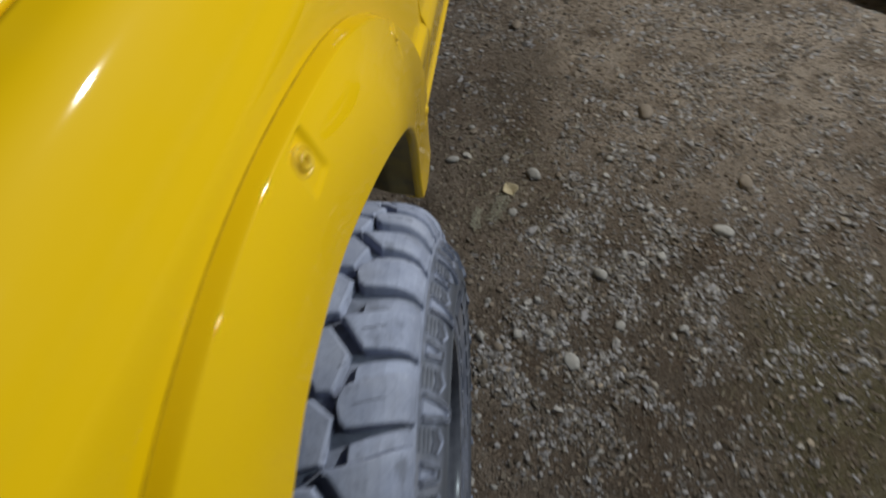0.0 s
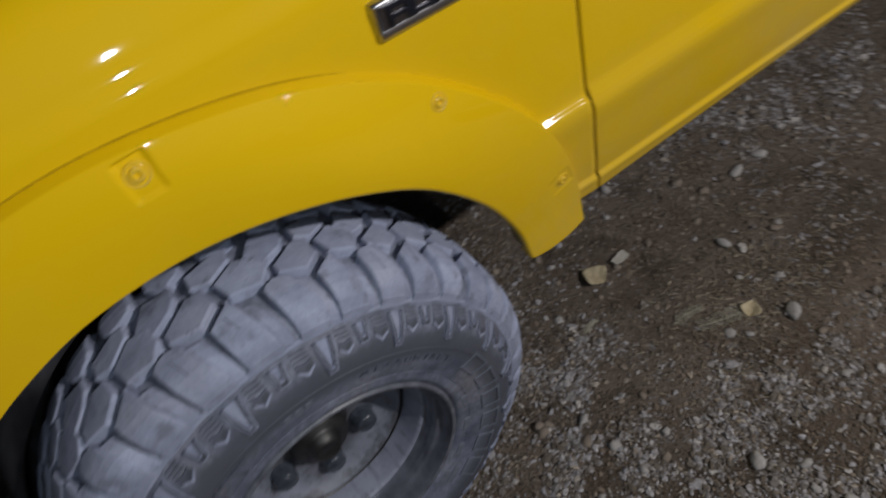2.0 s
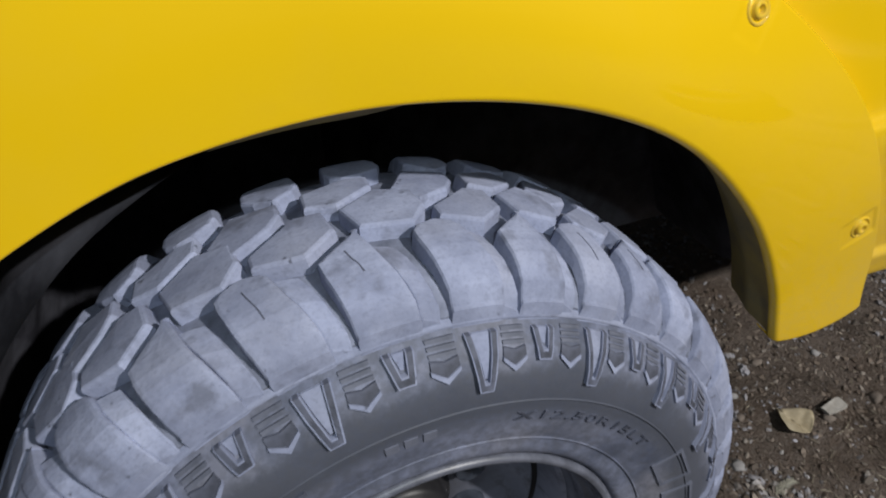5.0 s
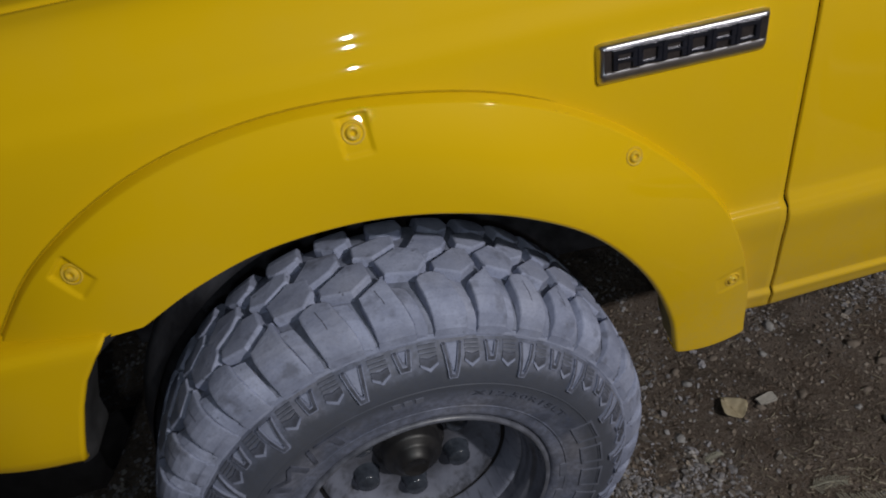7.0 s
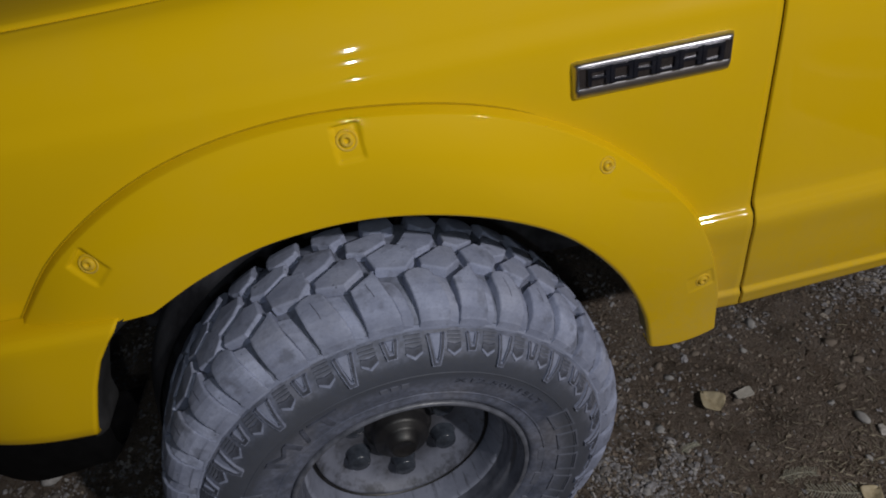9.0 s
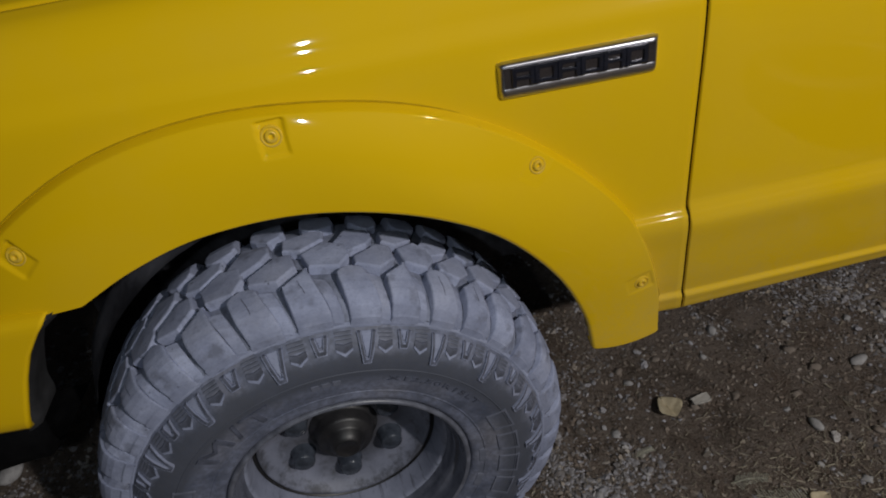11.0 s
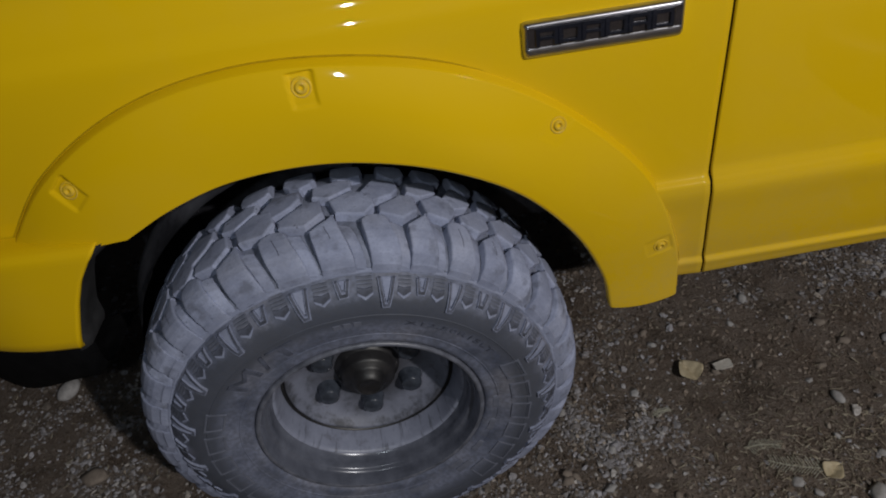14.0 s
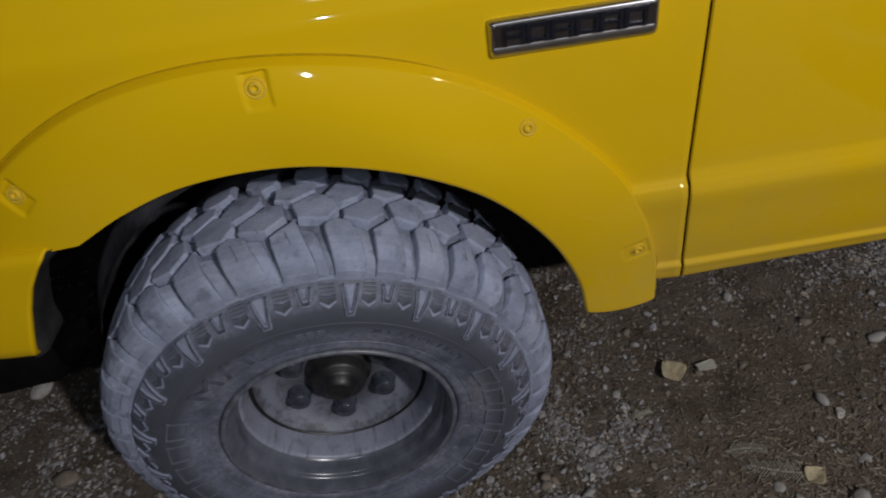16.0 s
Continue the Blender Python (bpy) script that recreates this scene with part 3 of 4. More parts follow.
def wheel_arch():
    """The black liner inside the wheel opening, with a stiffening rib and folds."""
    rows = []
    for k in range(71):
        a = radians(9 + 176 * k / 70)
        row = []
        y0 = lip_y(0.055 + 0.462 * math.cos(a)) + 0.045
        for j in range(31):
            y = y0 + (0.578 - y0) * j / 30
            fold = 0.006 * math.sin(a * 9) * smooth_step(0.16, 0.30, y) + 0.010 * smooth_step(0.25, 0.27, y) - 0.012 * smooth_step(0.36, 0.37, y)
            r = 0.462 + 0.03 * smooth_step(y0, y0 + 0.08, y) + fold + 0.004 * noise.noise((a * 4, y * 20, 1.0))
            row.append((0.055 + r * math.cos(a), y, 0.445 + r * math.sin(a)))
        rows.append(row)
    # its rear end hangs straight down behind the wheel
    for z in (0.49, 0.46, 0.425):
        rows.insert(0, [(x + 0.006, y, z - 0.03 * smooth_step(0.25, 0.55, y)) for x, y, _ in rows[0]])
    mesh_part("wheel_liner", grid_mesh("wheel_liner", rows, flip=False), LINER, truck, "dusty black plastic wheel liner")
    rows = [[(-0.6 + 1.5 * i / 8, 0.575, 0.38 + 0.75 * j / 6) for j in range(7)] for i in range(9)]
    mesh_part("inner_wing", grid_mesh("inner_wing", rows, flip=True), LINER, truck, "dark inner wing panel")
    # upper arm and spring of the front suspension
    bm = bmesh.new()
    bmesh.ops.create_cone(bm, cap_ends=True, segments=20, radius1=0.035, radius2=0.03, depth=0.34, matrix=pose(0.02, 0.44, 0.62, 8, 6, 0))
    part("shock_absorber", bm, HUB, truck, "dark shock absorber")
    bm = bmesh.new()
    bmesh.ops.create_cone(bm, cap_ends=True, segments=16, radius1=0.03, radius2=0.02, depth=0.36, matrix=pose(0.0, 0.42, 0.40, 90, 0, 0))
    part("axle_arm", bm, HUB, truck, "dark axle arm")


def badge():
    """The chrome fender badge: a bevelled bar with a dark field; its raised name is left as plain shapes."""
    x0, x1, z0, z1 = 0.327, 0.548, 0.999, 1.051
    mid_z = (z0 + z1) / 2

    # a bar of chrome, rounded over its long edges and closed at its ends
    section = [(-0.0260, -0.002), (-0.0260, 0.0015), (-0.0250, 0.0045), (-0.0215, 0.0080), (-0.0150, 0.0108), (-0.0095, 0.0116), (-0.0088, 0.0110), (0.0205, 0.0110), (0.0212, 0.0112), (0.0236, 0.0100), (0.0250, 0.0075), (0.0258, 0.0040), (0.0260, -0.002)]
    rows = []
    for k in range(41):
        u = k / 40
        x = x0 + (x1 - x0) * u
        end = min(1.0, math.sqrt(max(0.0, 1 - (1 - min(u, 1 - u) / 0.03) ** 2)) if min(u, 1 - u) < 0.03 else 1.0)
        rows.append([(x, side(x, mid_z) + 0.002 - (out + 0.002) * (0.25 + 0.75 * end), mid_z + dz * (0.94 + 0.06 * end)) for dz, out in section])
    rows.insert(0, [(x, side(x, mid_z) + 0.003, z) for x, y, z in rows[0]])
    rows.append([(x, side(x, mid_z) + 0.003, z) for x, y, z in rows[-1]])
    body = mesh_part("badge", grid_mesh("badge", rows), CHROME, truck, "chrome badge with a dark raised name")
    # field is chrome too, its colour darkened for the night it mirrors
    rows = []
    for k in range(31):
        x = x0 + 0.007 + (x1 - x0 - 0.014) * k / 30
        rows.append([(x, side(x, mid_z) - out, mid_z + dz) for dz, out in ((-0.0082, 0.0100), (-0.0080, 0.0116), (0.0200, 0.0116), (0.0202, 0.0100))])
    mesh_part("badge_field", grid_mesh("badge_field", rows), NIGHT_CHROME, body, "chrome field darkened for the night it mirrors", smooth=False)
    for k in range(6):
        u = x0 + 0.017 + (x1 - x0 - 0.034) * (k + 0.5) / 6
        w, h, t = 0.0142, 0.0122, 0.0066
        bm = bmesh.new()
        for dx, dz, sx, sz in ((-w, 0, t, 2 * h + t), (w, 0, t, 2 * h + t), (0, h, 2 * w, t), (0, -h if k % 2 else -0.2 * h, 2 * w, t * 0.8)):
            bmesh.ops.create_cube(bm, size=1, matrix=pose(u + dx * 0.86, side(u + dx * 0.86, mid_z) - 0.0128, mid_z + 0.0060 + dz * 0.80) @ Matrix.Diagonal((sx, 0.0045, sz * 0.86, 1)))
        bmesh.ops.bevel(bm, geom=list(bm.edges), offset=0.0009, segments=1, affect="EDGES")
        part("raised_mark", bm, INK, body, "dark raised block", smooth=False)


fender()
door()
hood()
flare()
bumper()
wheel_arch()
badge()

# ---- the wheel ----
AXLE = pose(0.002, -0.005, 0.392, 0, 0, 8.0)
PITCH = 10.0
WIDE = 0.287
SIDEWALL = [(0.2106, 0.010), (0.2116, 0.0045), (0.2138, 0.0), (0.2185, -0.0025), (0.225, -0.0035), (0.232, -0.003), (0.242, -0.006), (0.262, -0.011), (0.285, -0.0155), (0.305, -0.0155), (0.320, -0.0115), (0.335, -0.003), (0.347, 0.0085), (0.3535, 0.016)]
CROWN = [(0.3600, 0.0174), (0.3703, 0.024), (0.3792, 0.034), (0.3862, 0.048), (0.3903, 0.065), (0.3940, 0.09), (0.398, 0.1435)]
# the blocks follow one another at unequal steps, as on any tyre made to run quietly
STEPS = [(-240, -239.4), (40, 38.3), (60, 56.2), (80, 75.2), (100, 97.9), (120, 120.6), (400, 398.3)]


def wall_depth(r):
    return lerp_table(SIDEWALL, r)


def mirror(profile):
    return [(r, WIDE - d) for r, d in reversed(profile)]


def wheel_coords(r, u, d):
    """A place near the top of the wheel: u metres round the tread, d into the truck."""
    a = u / 0.40
    return (r * math.sin(a), d, r * math.cos(a))


def seat_block(angle):
    """Where a block of the even pattern really sits on the wheel, and how far it is stretched round it."""
    while angle >= 400:
        angle -= 360
    real = lerp_table(STEPS, angle)
    wide = (lerp_table(STEPS, angle + 6) - lerp_table(STEPS, angle - 6)) / 12 if -230 < angle < 390 else 1.0
    return oriented(real) @ Matrix.Diagonal((wide, 1, 1, 1))


def block_mesh(name, outline, top, base, bevel=0.0018):
    """A rubber block: outline of (u, d), the height of its top by d, sunk to base."""
    n = len(outline)
    cu, cd = sum(p[0] for p in outline) / n, sum(p[1] for p in outline) / n
    verts, faces = [], []

    def shrink(k):
        out = []
        for u, d in outline:
            m = math.hypot(u - cu, d - cd)
            out.append((u + (cu - u) * k / m, d + (cd - d) * k / m))
        return out

    for k, drop in ((-0.0012, None), (0.0, bevel), (bevel * 0.35, bevel * 0.3), (bevel, 0.0)):
        for u, d in shrink(k):
            r = base(d) if drop is None else top(d) - drop
            verts.append(wheel_coords(r, u, d))
    for ring in range(3):
        for k in range(n):
            a, b = ring * n + k, ring * n + (k + 1) % n
            faces.append((a, b, b + n, a + n))
    verts.append(wheel_coords(top(cd) + 0.0004, cu, cd))
    faces += [(3 * n + k, 3 * n + (k + 1) % n, 4 * n) for k in range(n)]
    mesh = bpy.data.meshes.new(name)
    mesh.from_pydata(verts, [], faces)
    bm = bmesh.new()
    bm.from_mesh(mesh)
    bmesh.ops.recalc_face_normals(bm, faces=bm.faces)
    bm.to_mesh(mesh)
    bm.free()
    mesh.materials.append(TREAD)
    return mesh


def shoulder_mesh(stations, bevel=0.0026, sunk=0.0, fall=0.0):
    """A long shoulder block: at each depth d its two edges, rounded over the rim of the tread."""
    rows = []
    mid = [stations[0]] + stations + [stations[-1]]
    for k, (d, left, right) in enumerate(mid):
        end = k in (0, len(mid) - 1)
        top = crown(d) - sunk - (bevel if end else 0.0)
        if k == 0:
            d -= bevel
        elif end:
            d += bevel
        row = [(under(d), left - 0.0012), (top - bevel * 1.2, left), (top - bevel * 0.25, left + bevel * 0.5), (top, left + bevel * 1.5)]
        row += [(top + 0.0003 - fall * q, left + (right - left) * q) for q in (0.35, 0.65)]
        low = top - fall
        row += [(low, right - bevel * 1.5), (low - bevel * 0.25, right - bevel * 0.5), (low - bevel * 1.2, right), (under(d), right + 0.0012)]
        rows.append([wheel_coords(r, u, d) for r, u in row])
    for at, way in ((0, -1), (len(rows), 1)):
        d, left, right = mid[0] if at == 0 else mid[-1]
        d += way * (bevel + 0.001)
        n = len(rows[0])
        rows.insert(at, [wheel_coords(under(d), left + (right - left) * j / (n - 1), d) for j in range(n)])
    mesh = grid_mesh("shoulder_block", rows)
    bm = bmesh.new()
    bm.from_mesh(mesh)
    bmesh.ops.recalc_face_normals(bm, faces=bm.faces)
    bm.to_mesh(mesh)
    bm.free()
    mesh.materials.append(TREAD)
    return mesh


def crown(d):
    d = min(d, WIDE - d)
    return curve_table([(0.008, 0.346), (0.0150, 0.3640), (0.0180, 0.3748), (0.0225, 0.3838), (0.030, 0.3922), (0.042, 0.4006), (0.060, 0.4066), (0.080, 0.4098), (0.10, 0.4112), (0.13, 0.4130), (0.1435, 0.4135)], d)


def under(d):
    e = min(d, WIDE - d)
    return crown(d) - 0.0135 - 0.0075 * smooth_step(0.035, 0.08, e)


def oriented(angle):
    return pose(0, 0, 0, 0, 90 - angle, 0)


def tyre():
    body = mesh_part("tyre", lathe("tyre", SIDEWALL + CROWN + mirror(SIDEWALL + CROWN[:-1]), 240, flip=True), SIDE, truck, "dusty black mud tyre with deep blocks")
    body.matrix_basis = AXLE
    mesh_groove = lathe("tread_base", [(r + 0.0006, d) for r, d in CROWN + mirror(CROWN[:-1])], 240, flip=True)
    mesh_part("tread_base", mesh_groove, GROOVE, body, "dark rubber between the tread blocks")
    # shoulder blocks in two lengths, centre blocks staggered by half a pitch
    rnd = random.Random(4)
    flat = [(0.0165, -0.0232, 0.0245), (0.022, -0.0242, 0.0235), (0.030, -0.0266, 0.0212), (0.040, -0.0290, 0.0175), (0.052, -0.0312, 0.0125), (0.066, -0.0340, 0.0085), (0.076, -0.0345, 0.0055), (0.082, -0.0300, 0.0015), (0.0855, -0.0215, -0.0065)]
    peaked = [(0.0165, -0.0250, 0.0240), (0.022, -0.0256, 0.0225), (0.030, -0.0270, 0.0195), (0.040, -0.0290, 0.0162), (0.052, -0.0312, 0.0118), (0.066, -0.0325, 0.0082), (0.078, -0.0180, 0.0055), (0.088, -0.0058, 0.0030), (0.0935, -0.0010, 0.0015)]
    step = [(0.0165, 0.0242, 0.0395), (0.022, 0.0232, 0.0388), (0.030, 0.0205, 0.0366), (0.043, 0.0160, 0.0330), (0.058, 0.0100, 0.0288), (0.072, 0.0060, 0.0235)]
    shoulder = [shoulder_mesh(o) for o in (flat, peaked)]
    far_flat = [(0.1930, -0.0150, 0.0040), (0.2000, -0.0220, 0.0190), (0.210, -0.0250, 0.0230), (0.225, -0.0250, 0.0215), (0.240, -0.0240, 0.0205), (0.255, -0.0225, 0.0205), (0.2700, -0.0205, 0.0205)]
    far_peaked = [(0.1870, -0.0020, 0.0030), (0.1960, -0.0160, 0.0170), (0.208, -0.0250, 0.0225), (0.225, -0.0250, 0.0210), (0.240, -0.0240, 0.0200), (0.255, -0.0225, 0.0200), (0.2700, -0.0205, 0.0205)]
    inner = [shoulder_mesh(o) for o in (far_flat, far_peaked)]
    steps = [shoulder_mesh(step, 0.0012, 0.0046, 0.0056)] * 2
    second = [[(-0.0200, 0.0975), (-0.0275, 0.1290), (0.0040, 0.1520), (0.0300, 0.1400), (0.0325, 0.1120), (0.0180, 0.0900)],
              [(-0.0300, 0.0930), (-0.0305, 0.1085), (0.0085, 0.1385), (0.0275, 0.1340), (0.0315, 0.1040), (0.0060, 0.0815)]]
    middle = [[(-0.0300, 0.1500), (-0.0100, 0.1865), (0.0265, 0.1770), (0.0265, 0.1560), (0.0165, 0.1390), (-0.0130, 0.1240)],
              [(-0.0255, 0.1480), (-0.0245, 0.1760), (0.0140, 0.1885), (0.0300, 0.1815), (0.0285, 0.1610), (-0.0030, 0.1385)]]
    rows = [[block_mesh("tread_block", [(u * 1.03, mid + (d - mid) * 1.05) for u, d in o], crown, under, 0.0032) for o in outs] for mid, outs in ((0.115, second), (0.157, middle))]
    mark = [("shoulder_block", 0.0, shoulder), ("shoulder_step", 0.0, steps), ("tread_block", 6.3, rows[0]), ("tread_block", 0.0, rows[1]), ("shoulder_block", 6.3, inner)]
    for name, phase, meshes in mark:
        for k in range(36):
            ob = mesh_part(name, meshes[k % 2], TREAD, body, smooth=False)
            ob.matrix_basis = seat_block(phase + PITCH * k + (0 if "shoulder" in name else rnd.uniform(-0.12, 0.12)))
    # thin dark strips laid on some shoulder blocks, for the shade in short cuts
    for n_ in (0, 1):
        line = [(0.0710, -0.0140), (0.0630, -0.0120), (0.0540, -0.0090), (0.0460, -0.0070), (0.0390, -0.0060)] if n_ == 0 else [(0.0700, -0.0120), (0.0610, -0.0100), (0.0540, -0.0070), (0.0450, -0.0050)]
        verts, faces = [], []
        for d, u in line:
            verts += [wheel_coords(crown(d) + h, u + w, d) for h, w in ((-0.001, -0.0007), (0.0005, -0.0005), (0.0005, 0.0005), (-0.001, 0.0007))]
        for q in range(len(line) - 1):
            faces += [(4 * q + e, 4 * q + e + 1, 4 * q + e + 5, 4 * q + e + 4) for e in range(3)]
        mesh = bpy.data.meshes.new("slit")
        mesh.from_pydata(verts, [], faces)
        mesh.materials.append(MARK)
        for k in range(2 - n_, 36, 4):
            mesh_part("slit", mesh, MARK, body, smooth=False).matrix_basis = seat_block(PITCH * k)
    # ridge line round the shoulder
    ring = [(0.3520, 0.0140), (0.3532, 0.0126), (0.3555, 0.0134), (0.3582, 0.0160), (0.3610, 0.0200)]
    mesh_part("shoulder_rib", lathe("shoulder_rib", ring, 200, flip=True), TREAD, body)
    sidewall_marks(body)
    lettering(body)
    return body


def plate(bm, quad, thick=0.0030, sink=0.0015):
    """A raised bar on the sidewall over four (r, u) corners."""
    top, low = [], []
    for r, u in quad:
        a = u / 0.40
        d = wall_depth(r)
        top.append(bm.verts.new((r * math.sin(a), d - thick, r * math.cos(a))))
    cr, cu = sum(q[0] for q in quad) / 4, sum(q[1] for q in quad) / 4
    for r, u in quad:
        m = max(math.hypot(r - cr, u - cu), 1e-6)
        r2, u2 = r + (r - cr) / m * 0.0008, u + (u - cu) / m * 0.0008
        a = u2 / 0.40
        low.append(bm.verts.new((r2 * math.sin(a), wall_depth(r2) + sink, r2 * math.cos(a))))
    bm.faces.new(top)
    for k in range(4):
        bm.faces.new((top[k], low[k], low[(k + 1) % 4], top[(k + 1) % 4]))


def strip(bm, left, right, thick=0.0030, sink=0.0015):
    """One connected raised bar between two lines of (r, u)."""
    def fine(line):
        out = [line[0]]
        for (r0, u0), (r1, u1) in zip(line, line[1:]):
            out += [(r0 + (r1 - r0) * q / 6, u0 + (u1 - u0) * q / 6) for q in range(1, 7)]
        return out

    left, right = fine(left), fine(right)

    def at(r, u, up):
        a = u / 0.40
        return bm.verts.new((r * math.sin(a), wall_depth(r) + (-thick if up else sink), r * math.cos(a)))

    tl, tr = [at(r, u, True) for r, u in left], [at(r, u, True) for r, u in right]
    bl, br = [at(r, u, False) for r, u in left], [at(r, u, False) for r, u in right]
    for k in range(len(left) - 1):
        bm.faces.new((tl[k], tl[k + 1], tr[k + 1], tr[k]))
        bm.faces.new((tl[k], bl[k], bl[k + 1], tl[k + 1]))
        bm.faces.new((tr[k], tr[k + 1], br[k + 1], br[k]))
    bm.faces.new((tl[0], tr[0], br[0], bl[0]))
    bm.faces.new((tl[-1], bl[-1], br[-1], tr[-1]))
    bmesh.ops.recalc_face_normals(bm, faces=bm.faces)


def to_mesh(name, bm, material):
    mesh = bpy.data.meshes.new(name)
    bm.to_mesh(mesh)
    bm.free()
    mesh.materials.append(material)
    return mesh


def sidewall_marks(body):
    lugs, faces = [], []
    for tip, wide, foot in ((0.308, 0.0160, 0.0074), (0.328, 0.0128, 0.0078)):
        for into, t, inset, thick, mat in ((lugs, 0.0072, 0.0, 0.0048, TREAD), (faces, 0.0044, 0.0014, 0.0054, MARK)):
            w, b, q = wide - inset, foot - inset, tip + inset
            bm = bmesh.new()
            strip(bm, [(0.3480, -w), (q, -b), (q, b), (0.3480, w)], [(0.3480, -w + t), (q + t, -b + t * 0.7), (q + t, b - t * 0.7), (0.3480, w - t)], thick)
            into.append(to_mesh("sidewall_lug", bm, mat))
    tongues = []
    for tip, wide in ((0.308, 0.0160), (0.328, 0.0128)):
        bm = bmesh.new()
        strip(bm, [(0.3475, -wide + 0.0078), (tip + 0.0100, -0.0013)], [(0.3475, wide - 0.0078), (tip + 0.0100, 0.0013)], 0.0020)
        tongues.append(to_mesh("lug_tongue", bm, TREAD))
    bm = bmesh.new()
    strip(bm, [(0.3310, -0.0135), (0.3245, 0.0), (0.3310, 0.0135)], [(0.3282, -0.0135), (0.3205, 0.0), (0.3282, 0.0135)], 0.0028)
    chevron = to_mesh("chevron", bm, TREAD)
    bm = bmesh.new()
    strip(bm, [(0.3372, -0.0125), (0.3352, 0.0), (0.3372, 0.0125)], [(0.3312, -0.0130), (0.3248, 0.0), (0.3312, 0.0130)], 0.0022)
    shield = to_mesh("shield", bm, MARK)
    ribs = []
    for k in range(3):
        bm = bmesh.new()
        r = 0.3490 - 0.0042 * k
        strip(bm, [(r, -0.0125), (r, 0.0125)], [(r - 0.0021, -0.0120), (r - 0.0021, 0.0120)], 0.0018)
        ribs.append(to_mesh("small_rib", bm, LETTER))
    for k in range(36):
        mesh_part("sidewall_lug", lugs[k % 2], TREAD, body, smooth=False).matrix_basis = seat_block(PITCH * k)
        mesh_part("lug_tongue", tongues[k % 2], TREAD, body, smooth=False).matrix_basis = seat_block(PITCH * k)
        mesh_part("lug_face", faces[k % 2], MARK, body, smooth=False).matrix_basis = seat_block(PITCH * k)
        mesh_part("chevron", chevron, TREAD, body, smooth=False).matrix_basis = seat_block(5.0 + PITCH * k)
        mesh_part("shield", shield, MARK, body, smooth=False).matrix_basis = seat_block(5.0 + PITCH * k)
        for mesh in ribs:
            mesh_part("small_rib", mesh, TREAD, body, smooth=False).matrix_basis = seat_block(5.0 + PITCH * k)
    # thin moulded ring between the marks and the lettering
    for r in (0.2895, 0.2365):
        ring = [(r - 0.0012, wall_depth(r - 0.0012) + 0.001), (r - 0.0006, wall_depth(r) - 0.0012), (r + 0.0006, wall_depth(r) - 0.0012), (r + 0.0012, wall_depth(r + 0.0012) + 0.001)]
        mesh_part("moulded_ring", lathe("moulded_ring", ring, 200, flip=True), SIDE, body)


def bent_text(text, size, thick):
    """Words of the built-in font as a mesh, flat, starting at zero."""
    curve = bpy.data.curves.new("words", "FONT")
    curve.body, curve.size, curve.extrude, curve.resolution_u = text, size, thick, 2
    curve.space_character = 1.12
    ob = new("words", curve)
    bpy.context.view_layer.update()
    source = ob.evaluated_get(bpy.context.evaluated_depsgraph_get()).to_mesh()
    verts = [tuple(v.co) for v in source.vertices]
    faces = [tuple(p.vertices) for p in source.polygons]
    bpy.data.objects.remove(ob)
    return verts, faces


def lettering(body):
    # the words that can be read: size along the top, type at the front
    for text, size, r0, a0, span in (("X12.50R15LT", 0.0150, 0.2660, 68.0, 0.176), ("M/T", 0.0500, 0.2470, 138.5, 0.140)):
        verts, faces = bent_text(text, size, 0.0026 if size > 0.03 else 0.0014)
        out = []
        stretch = span / max(v[0] for v in verts)
        for x, y, z in verts:
            x *= stretch
            r = r0 + y
            a = radians(a0) - x / r0
            out.append((r * math.cos(a), wall_depth(r) - 0.0003 - z, r * math.sin(a)))
        mesh = bpy.data.meshes.new("sidewall_word")
        mesh.from_pydata(out, [], faces)
        mesh_part("sidewall_word", mesh, MARK, body, "raised rubber lettering", smooth=False)
    # names and what cannot be read: plain outlined bars
    groups = (([16 - 12.8 * k for k in range(6)], 0.261, 0.297, 4.6), ([156 + 12.8 * k for k in range(6)], 0.261, 0.295, 4.6), ([91, 87.6, 84.2], 0.2665, 0.2765, 1.2), ([255 + 26 * k for k in range(3)], 0.242, 0.254, 4.5), ([305 + 17 * k for k in range(4)], 0.226, 0.238, 4.0))
    for angles, low, high, half in groups:
        bm = bmesh.new()
        r_mid, t = (low + high) / 2, 0.0034
        u = radians(half) * 0.40
        if high - low > 0.02:
            for q in ([(high, -u), (high, u), (high - t, u), (high - t, -u)], [(low + t, -u), (low + t, u), (low, u), (low, -u)], [(high - t, -u), (high - t, -u + t * 1.2), (low + t, -u + t * 1.2), (low + t, -u)], [(high - t, u - t * 1.2), (high - t, u), (low + t, u), (low + t, u - t * 1.2)]):
                plate(bm, q, 0.0020, 0.001)
        else:
            plate(bm, [(high, -u), (high, u), (low, u), (low, -u)], 0.0012, 0.001)
        bmesh.ops.recalc_face_normals(bm, faces=bm.faces)
        mesh = bpy.data.meshes.new("raised_bar")
        bm.to_mesh(mesh)
        bm.free()
        mesh.materials.append(LETTER)
        for a in angles:
            ob = mesh_part("raised_bar", mesh, LETTER, body, smooth=False)
            ob.matrix_basis = oriented(a)


